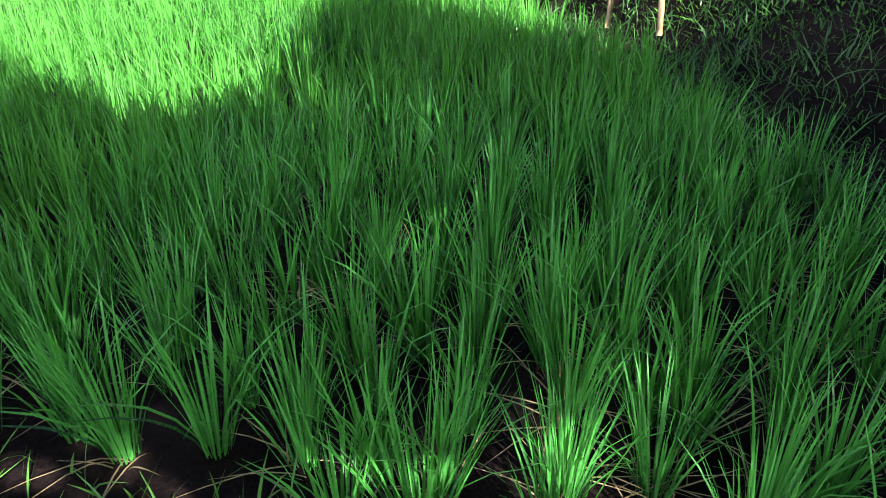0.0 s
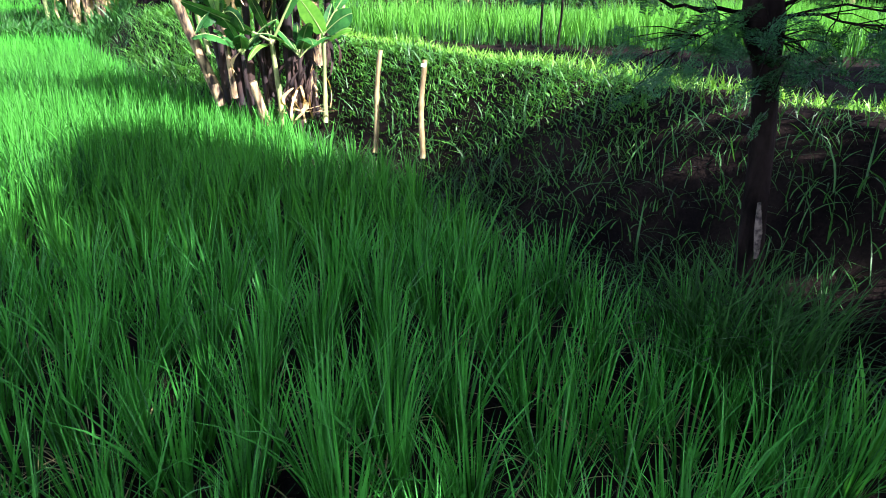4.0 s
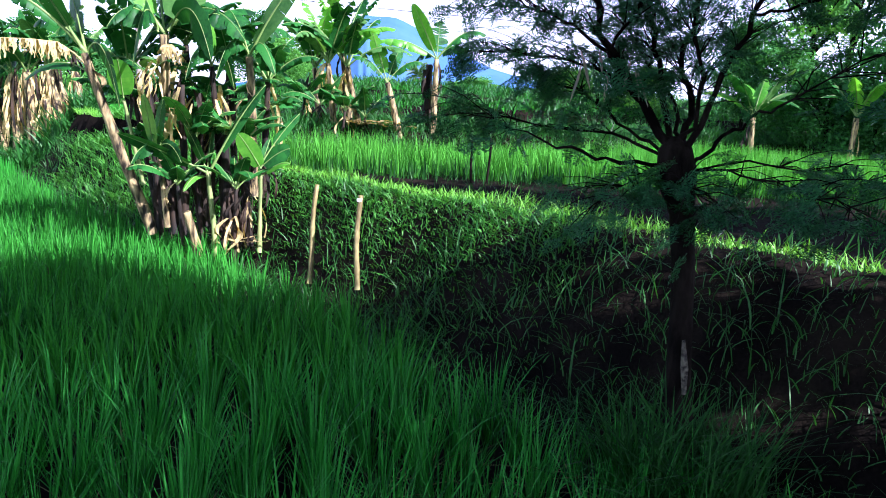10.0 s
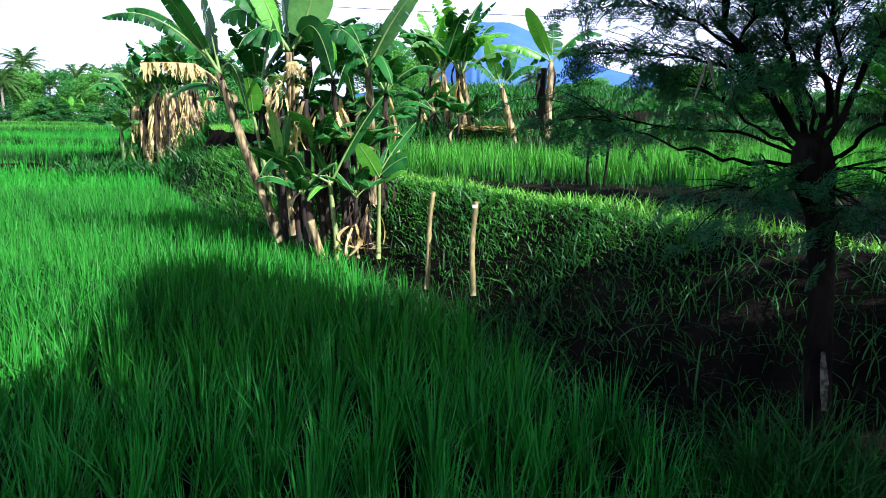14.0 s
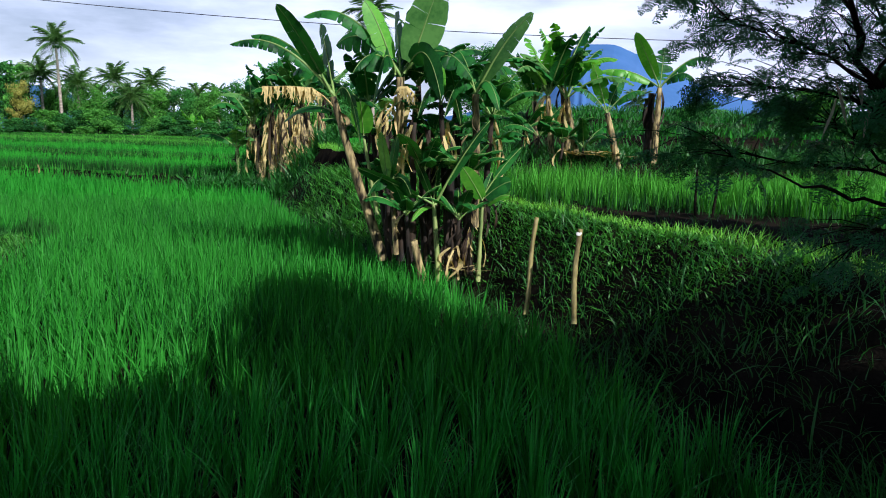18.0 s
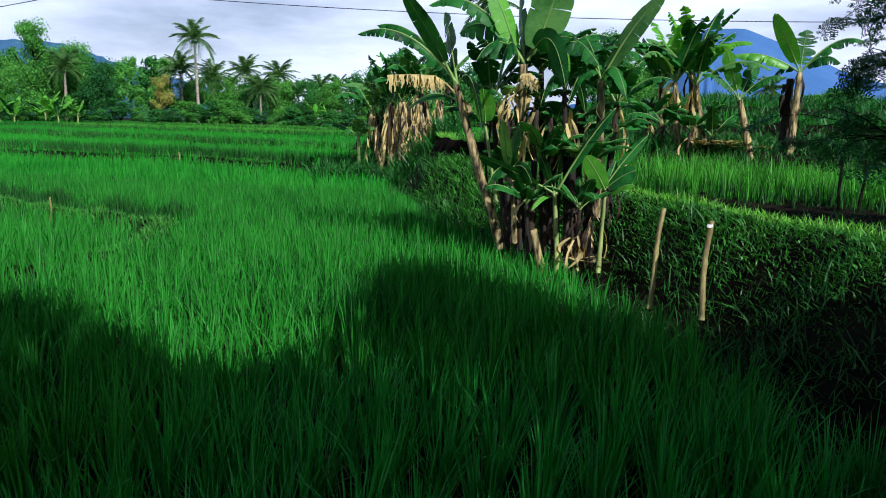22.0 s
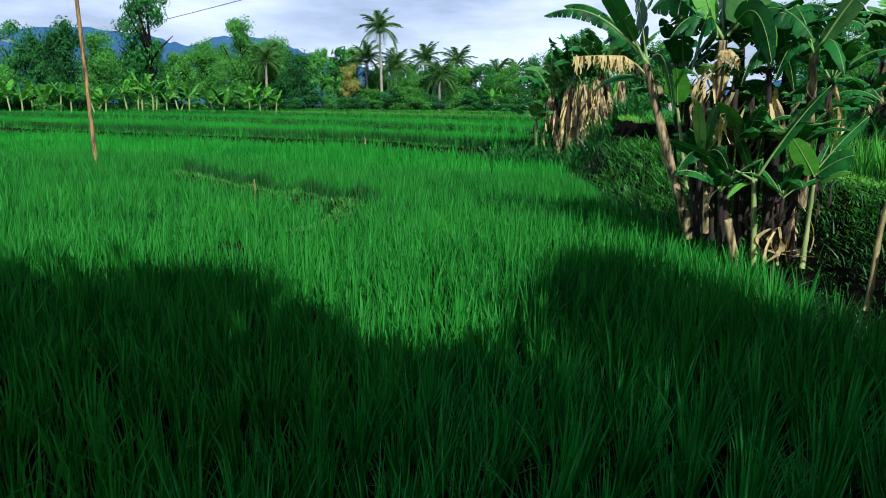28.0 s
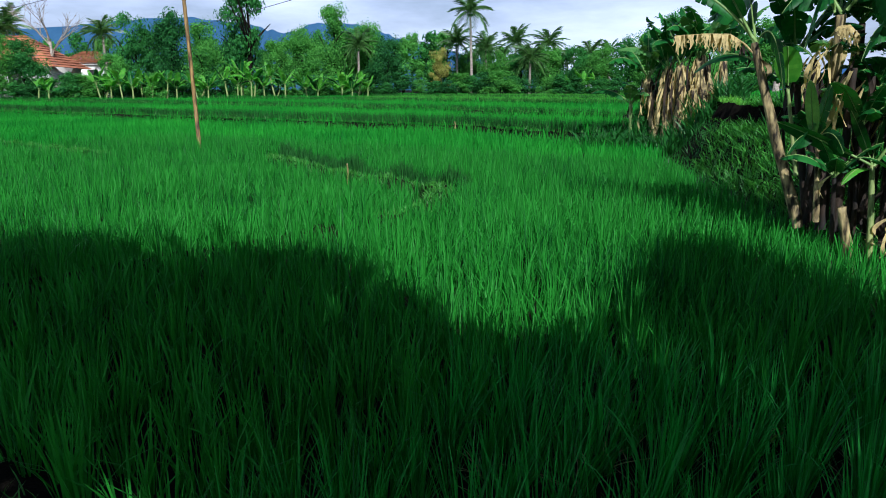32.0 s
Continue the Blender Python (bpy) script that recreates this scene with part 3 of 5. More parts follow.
    rad = [max(0.004, 0.016 * min(1.4, length) * (1 - i / 21)) for i in range(21)]
    mesh_ob("midrib", mesh_quads("midrib", *tube(pts, rad, 5)), MIDRIB, leaf, smooth=True)
    return leaf


def pseudostem(parent, base, top, r0, mat, bow=0.0, seed=1, name="stem", label=""):
    r = random.Random(seed)
    o = parent.location
    a, b = Vector(base) - o, Vector(top) - o
    a = a + (a - b).normalized() * 0.35
    mid = (a + b) / 2 + Vector((bow, 0, 0))
    pts = bez(a, mid, b, 12)
    rad = [r0 * (0.88 - 0.3 * i / 12) for i in range(13)]
    return mesh_ob(name, mesh_quads(name, *tube(pts, rad, 11, 0.14, r)), mat, parent, label, smooth=True)


def hanging(parent, at, length, width, count, spread, seed=1, mat=None, name="dead_leaf", label="dry brown hanging leaf"):
    """Crumpled dead leaves that hang down a stem, each a part."""
    r = random.Random(seed)
    o = parent.location
    for i in range(int(count * 1.4 + 0.5)):
        ang = r.random() * 6.283
        p = Vector(at) - o + Vector((math.cos(ang), math.sin(ang), 0)) * spread * r.random()
        p.z += r.uniform(-0.15, 0.1)
        L, w = length * r.uniform(0.55, 1.15), width * r.uniform(0.3, 0.8)
        vs, qs = [], []
        sidea = r.random() * 6.283
        drift = Vector((r.uniform(-0.12, 0.12), r.uniform(-0.12, 0.12), 0))
        n = 9
        for k in range(n + 1):
            t = k / n
            sa = sidea + 1.1 * math.sin(t * 4 + i) + r.uniform(-0.25, 0.25)
            c = p + drift * t + Vector((math.cos(ang), math.sin(ang), 0)) * 0.07 * math.sin(math.pi * t) + Vector((0, 0, -L * t))
            ww = w * (0.35 + 0.65 * math.sin(math.pi * min(1, t * 0.85 + 0.12))) * r.uniform(0.7, 1.2)
            s = Vector((math.cos(sa), math.sin(sa), 0)) * ww * 0.5
            fold = Vector((-math.sin(sa), math.cos(sa), 0)) * ww * 0.22 * r.uniform(-1, 1)
            vs += [tuple(c - s), tuple(c + fold), tuple(c + s)]
        for k in range(n):
            b = k * 3
            qs += [(b, b + 1, b + 4, b + 3), (b + 1, b + 2, b + 5, b + 4)]
        mesh_ob(name, mesh_quads(name, vs, qs), mat or DRY, parent, label if i == 0 else "")


def fringe_leaf(parent, pts, drop, seed, label):
    """A dead leaf: a dry midrib from which curled shreds hang down, each half a leaf deep."""
    r = random.Random(seed)
    o = parent.location
    way = [Vector(p) - o for p in pts]
    line = []
    for i in range(len(way) - 1):
        line += [way[i].lerp(way[i + 1], k / 6) for k in range(6)]
    line.append(way[-1])
    leaf = mesh_ob("dead_leaf", mesh_quads("midrib", *tube(line, [0.011 * (1 - 0.75 * i / len(line)) for i in range(len(line))], 5)), DRY, parent, label, smooth=True)
    start = len(line) // 3
    for i in range(start, len(line) - 1):
        for k in range(4):
            t = r.random()
            p = line[i].lerp(line[i + 1], t)
            d = (line[i + 1] - line[i]).normalized()
            w, L = r.uniform(0.012, 0.034), drop * r.uniform(0.45, 1.1) * min(1, 0.5 + 0.12 * (i - start))
            side = r.choice((-1, 1)) * d.cross(Vector((0, 0, 1))).normalized()
            vs = []
            for q in range(6):
                f = q / 5
                c = p + side * (0.035 * math.sin(min(1, f * 2.2) * 1.6) + r.uniform(-0.006, 0.006)) + Vector((0, 0, -L * f ** 1.2)) + d * (r.uniform(-0.02, 0.02) * f)
                ww = w * (1 - 0.55 * f) * r.uniform(0.75, 1.15)
                a = d * ww * 0.5 + side * ww * r.uniform(-0.25, 0.25)
                vs += [tuple(c - a), tuple(c + a)]
            mesh_ob("shred", mesh_quads("shred", vs, [(2 * q, 2 * q + 1, 2 * q + 3, 2 * q + 2) for q in range(5)]), DRY, leaf)
    return leaf


def crown_leaves(plant, top, n, length, width, seed, mats, az0=0.0, lift=0.7, tears=0.5):
    """A rosette of leaves round the top of a stem."""
    r = random.Random(seed)
    for i in range(n):
        az = az0 + i * 2.4 + r.uniform(-0.35, 0.35)
        L = length * r.uniform(0.75, 1.15)
        el = lift * (1.15 - 0.9 * i / n) + r.uniform(-0.1, 0.15)
        d = Vector((math.cos(az) * math.cos(el), math.sin(az) * math.cos(el), math.sin(el)))
        tip = Vector(top) + d * L + Vector((0, 0, -0.12 * L * (i / n)))
        banana_leaf(plant, top, tip, width * r.uniform(0.8, 1.15), 0.1 + 0.12 * i / n, (-d.x * 0.5, -d.y * 0.5, 0.9), r.uniform(0.15, 0.7), tears * r.uniform(0.6, 1.4), mats[i % len(mats)], seed * 31 + i)


def banana_plant(label, base, top, r0, stem_mat, leaves=0, length=1.0, width=0.34, seed=1, dead=0, bow=0.0, group="", mats=None, az0=0.0, lift=0.7, tears=0.5, sheaths=0):
    p = thing("banana_plant", label, "banana plant", base, group)
    pseudostem(p, base, top, r0, stem_mat, bow, seed)
    if leaves:
        crown_leaves(p, top, leaves, length, width, seed, mats or [BANANA, BANANA, BANANA_PALE], az0, lift, tears)
    if sheaths:
        for f in (0.58, 0.88):
            hanging(p, Vector(base).lerp(Vector(top), f) + Vector((0, -r0 * 0.5, 0)), 0.3, r0 * 1.1, sheaths, r0, seed + int(f * 100), STEM_DARK if stem_mat is STEM_DARK else (STEM, DRY, STEM_DARK)[seed % 3], "sheath", "peeling dry leaf sheath")
    if dead:
        hanging(p, Vector(top) + Vector((0, 0, -0.05)), (Vector(top) - Vector(base)).length * 0.6, 0.09, dead, 0.08, seed, (DRY, STEM_DARK)[seed % 2])
    return p


G1 = "banana plants on the bank beside the stakes"
# the leaning plant with the torn fringe and the dry leaf
p = banana_plant("leaning banana plant with peeling brown stem and dry leaf", (-0.67, 7.50, 0.67), (-1.10, 7.40, 2.05), 0.062, STEM, 0, seed=3, sheaths=1, bow=-0.03, group=G1)
banana_leaf(p, (-1.07, 7.40, 2.04), (-2.11, 7.20, 2.53), 0.2, 0.2, (0, -0.25, 1), 1.2, 0.95, BANANA, 11, petiole=0.2)
banana_leaf(p, (-1.11, 7.50, 2.06), (-2.09, 7.80, 2.70), 0.2, 0.16, (0, -0.3, 1), 0.9, 0.75, BANANA, 13, petiole=0.3)
banana_leaf(p, (-1.10, 7.40, 2.05), (-1.62, 7.15, 2.92), 0.3, 0.05, (-0.75, -0.85, -0.25), 0.12, 0.06, BANANA, 12, petiole=0.24)
banana_leaf(p, (-1.02, 7.40, 1.85), (-1.76, 7.90, 1.79), 0.16, 0.16, (0, -0.5, 0.8), 0.5, 0.2, BANANA, 15)
banana_leaf(p, (-1.11, 7.50, 2.06), (-1.38, 8.00, 2.86), 0.3, 0.06, (-0.85, -0.5, 0.05), 0.3, 0.4, BANANA, 16)
banana_leaf(p, (-1.11, 7.50, 2.06), (-1.71, 8.10, 2.33), 0.26, 0.2, (0, -0.5, 0.8), 0.8, 0.6, BANANA, 17)
banana_leaf(p, (-1.08, 7.40, 2.05), (-0.76, 7.10, 1.57), 0.2, 0.45, (-0.85, -0.5, 0.05), 0.6, 0.3, BANANA, 18)
fringe_leaf(p, [(-1.04, 7.40, 1.89), (-1.18, 7.38, 2.04), (-1.31, 7.35, 2.13), (-1.52, 7.30, 2.14), (-1.80, 7.25, 2.13)], 0.17, 20, "dry straw-coloured leaf hanging in shreds")
hanging(p, (-1.20, 7.50, 2.13), 0.3, 0.06, 3, 0.05, 301, STEM_DARK)
# the tall plant in the middle
p = banana_plant("tall banana plant with large green leaves and withered sheaths", (-0.48, 7.75, 0.72), (-0.43, 7.60, 2.28), 0.07, STEM, 0, seed=4, sheaths=1, bow=0.04, group=G1)
banana_leaf(p, (-0.33, 7.60, 2.37), (-0.02, 7.40, 3.19), 0.42, 0.02, (0.35, -1, 0.12), 0.1, 0.08, BANANA_PALE, 21, petiole=0.08)
banana_leaf(p, (-0.43, 7.60, 2.30), (-1.41, 7.40, 2.84), 0.24, 0.24, (0, -0.45, 1), 0.95, 0.7, BANANA, 22)
banana_leaf(p, (-0.48, 7.60, 2.30), (-0.80, 7.50, 3.03), 0.26, 0.1, (0.55, -0.85, 0.2), 0.3, 0.2, BANANA_BRIGHT, 23)
banana_leaf(p, (-0.37, 7.55, 2.31), (0.04, 7.10, 2.03), 0.28, 0.5, (-0.5, -0.85, -0.2), 0.3, 0.15, BANANA, 24)
banana_leaf(p, (-0.39, 7.60, 2.32), (0.34, 7.20, 2.24), 0.3, 0.3, (0, -0.4, 0.9), 0.8, 0.5, BANANA, 25)
banana_leaf(p, (-0.48, 7.60, 2.32), (-0.84, 7.10, 2.27), 0.28, 0.3, (-0.85, -0.5, 0.05), 0.8, 0.6, BANANA, 26)
banana_leaf(p, (-0.48, 7.60, 2.32), (-0.62, 7.00, 1.94), 0.26, 0.45, (-0.9, -0.4, -0.1), 0.4, 0.3, BANANA, 27)
banana_leaf(p, (-0.44, 7.70, 2.33), (-0.57, 8.20, 3.03), 0.3, 0.08, (-0.8,-0.5,-0.1), 0.3, 0.5, BANANA, 28)
banana_leaf(p, (-0.44, 7.70, 2.33), (-1.26, 8.30, 2.68), 0.32, 0.2, (-0.85, -0.5, 0.05), 0.7, 0.6, BANANA, 29)
banana_leaf(p, (-0.44, 7.70, 2.29), (-0.13, 8.30, 2.72), 0.32, 0.15, (0, -0.7, 0.6), 0.5, 0.5, BANANA, 30)
fringe_leaf(p, [(-0.47, 7.45, 2.09), (-0.42, 7.40, 2.16), (-0.33, 7.38, 2.17), (-0.25, 7.35, 2.09)], 0.14, 10, "dry straw-coloured leaf folded over the stem")
hanging(p, (-0.47, 7.45, 1.96), 0.34, 0.06, 4, 0.08, 5)
hanging(p, (-0.58, 7.50, 1.86), 0.3, 0.05, 3, 0.06, 6)
hanging(p, (-0.27, 7.60, 1.86), 0.6, 0.08, 5, 0.12, 7, STEM_DARK)
# further stems of the clump
p = banana_plant("banana plant with a lit drooping leaf and brown stem", (0.39, 7.70, 1.05), (0.37, 7.60, 2.12), 0.06, STEM, 0, seed=6, sheaths=1, bow=0.02, group=G1)
# the sunlit leaf takes the paler green
banana_leaf(p, (0.37, 7.60, 2.12), (0.92, 7.30, 2.90), 0.26, 0.1, (-0.62, -0.75, 0.3), 0.25, 0.15, BANANA_PALE, 31, petiole=0.12)
banana_leaf(p, (0.36, 7.60, 2.13), (0.02, 7.20, 2.45), 0.3, 0.2, (-0.85, -0.5, 0.05), 0.6, 0.3, BANANA, 32)
banana_leaf(p, (0.37, 7.60, 2.13), (0.16, 7.90, 2.60), 0.26, 0.12, (0.1, -0.8, 0.5), 0.3, 0.3, BANANA, 33)
banana_leaf(p, (0.37, 7.60, 2.13), (0.07, 7.20, 1.86), 0.24, 0.45, (-0.85, -0.5, 0.05), 0.5, 0.3, BANANA, 34)
banana_leaf(p, (0.36, 7.70, 2.14), (0.79, 8.10, 2.39), 0.24, 0.25, (0, -0.4, 0.9), 0.8, 0.6, BANANA, 35)
banana_leaf(p, (0.36, 7.70, 2.14), (0.62, 7.30, 1.94), 0.18, 0.4, (0.2, -0.6, 0.7), 0.6, 0.4, BANANA, 36)
p = banana_plant("banana plant with yellowing leaf bases and a thin stem", (0.08, 7.80, 0.81), (0.00, 7.70, 2.01), 0.045, STEM_DARK, 0, seed=7, sheaths=1, group=G1)
banana_leaf(p, (0.00, 7.70, 2.02), (-0.03, 7.60, 2.46), 0.16, 0.03, (0.5, -0.85, 0.1), 0.2, 0.1, BANANA_BRIGHT, 41)
banana_leaf(p, (0.00, 7.70, 2.02), (-0.23, 7.90, 2.52), 0.26, 0.1, (-0.8,-0.5,-0.1), 0.3, 0.3, BANANA, 42)
banana_leaf(p, (0.00, 7.70, 2.01), (-0.20, 7.20, 1.85), 0.24, 0.4, (-0.85, -0.5, 0.05), 0.5, 0.3, BANANA, 43)
banana_leaf(p, (0.00, 7.70, 2.01), (0.24, 7.20, 1.79), 0.22, 0.4, (-0.85, -0.5, 0.05), 0.5, 0.3, BANANA, 46)
hanging(p, (0.05, 7.60, 1.83), 0.4, 0.07, 4, 0.08, 8, DRY)
p = banana_plant("withered banana stem with hanging dead leaves", (-0.54, 7.55, 0.70), (-0.60, 7.60, 1.89), 0.05, STEM_DARK, 3, 0.5, 0.2, seed=9, sheaths=1, bow=0.05, dead=3, lift=0.5, tears=0.6, group=G1)
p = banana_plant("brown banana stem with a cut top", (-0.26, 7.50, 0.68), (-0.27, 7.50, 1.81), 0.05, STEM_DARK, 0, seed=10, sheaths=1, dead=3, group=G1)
# nearly black stems stand for the shade at the clump's heart
p = banana_plant("rotten banana stem at the clump's heart, shade in its colour", (-0.09, 7.60, 0.75), (-0.12, 7.60, 1.74), 0.04, STEM_DARK, 0, seed=12, sheaths=1, dead=4, group=G1)
p = banana_plant("rotten banana stem at the clump's heart, shade in its colour", (0.14, 7.45, 0.60), (0.13, 7.50, 1.34), 0.07, STEM_DARK, 4, 0.4, 0.18, seed=13, sheaths=1, dead=3, lift=0.3, group=G1)
p = banana_plant("rotten banana stem at the clump's heart, shade in its colour", (0.34, 7.50, 0.56), (0.31, 7.60, 1.38), 0.055, STEM_DARK, 4, 0.4, 0.18, seed=14, sheaths=1, dead=4, lift=0.3, group=G1)
p = banana_plant("rotten banana stem at the clump's heart, shade in its colour", (-0.39, 7.60, 0.67), (-0.45, 7.70, 1.47), 0.05, STEM_DARK, 4, 0.45, 0.2, seed=24, sheaths=1, dead=4, lift=0.3, group=G1)
# young plants in front
for b, t, n, L, w, k in (((0.22, 7.3, 0.3), (0.24, 7.3, 0.82), 7, 0.5, 0.17, 181), ((-0.27, 7.3, 0.35), (-0.3, 7.28, 0.85), 6, 0.48, 0.17, 182), ((-0.12, 7.5, 0.45), (-0.15, 7.5, 1.3), 7, 0.5, 0.19, 183), ((0.3, 7.55, 0.5), (0.3, 7.55, 1.25), 7, 0.5, 0.18, 184), ((-0.5, 7.55, 0.5), (-0.5, 7.55, 1.2), 6, 0.45, 0.17, 185)):
    banana_plant("young banana plant with dark green drooping leaves", b, t, 0.03, STEM_DARK, n, L, w, k, 1, group=G1, mats=[BANANA], az0=k * 1.3, lift=0.75, tears=0.25)
p = banana_plant("young banana plant with green stem and broad leaves", (0.03, 7.30, 0.35), (-0.02, 7.30, 0.98), 0.036, STEM_GREEN, 0, seed=15, group=G1)
banana_leaf(p, (-0.02, 7.30, 0.97), (-0.79, 7.10, 1.34), 0.2, 0.02, (-0.85, -0.5, 0.05), 0.35, 0.1, BANANA, 52, petiole=0.22)
banana_leaf(p, (-0.01, 7.30, 0.97), (0.53, 7.20, 1.84), 0.17, 0.06, (-0.85, -0.5, 0.05), 0.4, 0.05, BANANA, 53, petiole=0.2)
banana_leaf(p, (-0.02, 7.30, 0.97), (-0.24, 7.40, 1.44), 0.18, 0.05, (-0.85, -0.5, 0.05), 0.3, 0.1, BANANA, 54)
banana_leaf(p, (-0.03, 7.30, 0.96), (0.01, 7.50, 1.38), 0.16, 0.05, (-0.9, -0.4, 0.1), 0.3, 0.1, BANANA, 55)
banana_leaf(p, (-0.03, 7.30, 0.93), (-0.22, 7.00, 0.82), 0.08, 0.2, (0, -0.4, 0.9), 0.4, 0.1, BANANA_BRIGHT, 59)
p = banana_plant("young banana plant with one broad folded leaf", (-0.44, 7.35, 0.77), (-0.47, 7.30, 1.20), 0.035, STEM, 0, seed=22, group=G1)
# the folded leaf's sunlit half, then its shaded half, told apart by colour
banana_leaf(p, (-0.51, 7.30, 1.21), (-0.56, 7.15, 1.70), 0.2, 0.0, (-0.75, -0.7, 0.1), 0.05, 0.0, BANANA_PALE, 56, petiole=0.05)
banana_leaf(p, (-0.49, 7.30, 1.21), (-0.40, 7.20, 1.66), 0.22, 0.05, (-0.85, -0.5, 0.05), 0.1, 0.05, BANANA, 57, petiole=0.05)
banana_leaf(p, (-0.47, 7.30, 1.20), (-0.67, 7.00, 1.06), 0.2, 0.25, (-0.85, -0.5, 0.05), 0.5, 0.2, BANANA, 58)
banana_leaf(p, (-0.47, 7.30, 1.20), (-0.23, 7.00, 1.09), 0.18, 0.25, (-0.85, -0.5, 0.05), 0.5, 0.2, BANANA, 60)
p = banana_plant("banana sucker with bright young leaves", (0.47, 7.30, 0.53), (0.48, 7.30, 1.00), 0.028, STEM_GREEN, 0, seed=16, group=G1)
banana_leaf(p, (0.48, 7.30, 1.03), (0.27, 7.20, 1.37), 0.19, 0.04, (-0.35, -0.85, 0.35), 0.1, 0.0, BANANA_BRIGHT, 61, petiole=0.08)
banana_leaf(p, (0.49, 7.30, 1.05), (0.76, 7.20, 1.24), 0.22, 0.08, (-0.85, -0.5, 0.05), 0.15, 0.0, BANANA, 62, petiole=0.08)
banana_leaf(p, (0.49, 7.30, 1.09), (0.86, 7.40, 1.58), 0.1, 0.05, (0, -0.7, 0.5), 0.2, 0.0, BANANA, 63, petiole=0.3)
banana_leaf(p, (0.49, 7.30, 0.95), (0.75, 7.10, 1.10), 0.1, 0.12, (0, -0.6, 0.7), 0.3, 0.0, BANANA_BRIGHT, 65)
banana_leaf(p, (0.48, 7.30, 1.03), (0.57, 7.40, 1.32), 0.1, 0.02, (0.5, -0.8, 0.2), 0.2, 0.0, BANANA, 66)
p = banana_plant("small banana shoot with a single bright leaf", (-0.69, 7.40, 1.18), (-0.77, 7.35, 1.64), 0.025, STEM_GREEN, 0, seed=17, group=G1)
banana_leaf(p, (-0.76, 7.30, 1.66), (-0.78, 7.20, 2.00), 0.24, 0.03, (-0.2, -0.95, 0.2), 0.12, 0.0, BANANA_BRIGHT, 64, petiole=0.05)
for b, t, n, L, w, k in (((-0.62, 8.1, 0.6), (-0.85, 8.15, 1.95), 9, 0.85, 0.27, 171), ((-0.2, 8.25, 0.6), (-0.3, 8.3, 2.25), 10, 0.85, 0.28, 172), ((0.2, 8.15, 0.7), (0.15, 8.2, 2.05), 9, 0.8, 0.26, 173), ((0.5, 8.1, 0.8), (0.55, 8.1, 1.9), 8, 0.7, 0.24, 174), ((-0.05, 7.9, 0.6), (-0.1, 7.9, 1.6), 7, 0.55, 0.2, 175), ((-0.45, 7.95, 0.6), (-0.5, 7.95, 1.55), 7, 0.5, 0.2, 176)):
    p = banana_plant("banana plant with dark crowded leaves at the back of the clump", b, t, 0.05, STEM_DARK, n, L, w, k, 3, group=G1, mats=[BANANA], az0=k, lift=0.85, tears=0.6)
    crown_leaves(p, Vector(t) + Vector((0, 0, -0.3)), 6, L * 0.75, w, k + 50, [BANANA], k, 0.25, 0.6)
stump = thing("banana_stump", "cut pale banana stump leaning in the rice", "stump", (-0.14, 7.20, 0.34))
pseudostem(stump, (-0.15, 7.20, 0.34), (-0.21, 7.15, 0.61), 0.062, STEM, 0, 18, "stump_body")


def litter_bed(parent, at, n, rx, ry, seed, length=0.26, width=0.05):
    """Flat curled dead leaves lying over one another."""
    g = np.random.default_rng(seed)
    o = Vector(at) - parent.location
    base = np.stack([o.x + g.normal(0, rx, n), o.y + g.normal(0, ry, n), o.z + g.uniform(0, 0.08, n)], -1)
    v, q = ribbons(base, g.uniform(0.02, 0.07, n) * length / 0.26, width * g.uniform(0.5, 1.4, n), g.random(n) * 6.28, g.uniform(2, 5, n), g.uniform(-1, 1, n), 4, 0.6, g)
    tagged(mesh_ob("leaf_litter", mesh_quads("leaf_litter", v, q), DRY, parent), kind="stuff")


litter = thing("dead_leaf_heap", "heap of dry brown banana leaves round the stems", "dead leaves", (0.25, 7.20, 0.31))
hanging(litter, (0.23, 7.25, 0.54), 0.36, 0.08, 5, 0.08, 19)
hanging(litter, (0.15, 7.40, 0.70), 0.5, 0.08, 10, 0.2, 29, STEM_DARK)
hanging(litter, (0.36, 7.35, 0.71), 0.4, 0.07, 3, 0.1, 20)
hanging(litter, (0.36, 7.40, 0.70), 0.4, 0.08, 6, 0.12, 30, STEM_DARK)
# dark dead leaves fill the clump's foot with shade by their colour
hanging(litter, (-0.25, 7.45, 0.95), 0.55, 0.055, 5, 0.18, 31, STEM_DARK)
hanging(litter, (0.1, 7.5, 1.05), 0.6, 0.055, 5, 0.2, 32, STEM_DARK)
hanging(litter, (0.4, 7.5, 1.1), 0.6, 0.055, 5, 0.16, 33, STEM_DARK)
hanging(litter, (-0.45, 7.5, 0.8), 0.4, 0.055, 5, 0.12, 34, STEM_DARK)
litter_bed(litter, (0.25, 7.20, 0.29), 14, 0.1, 0.06, 21)

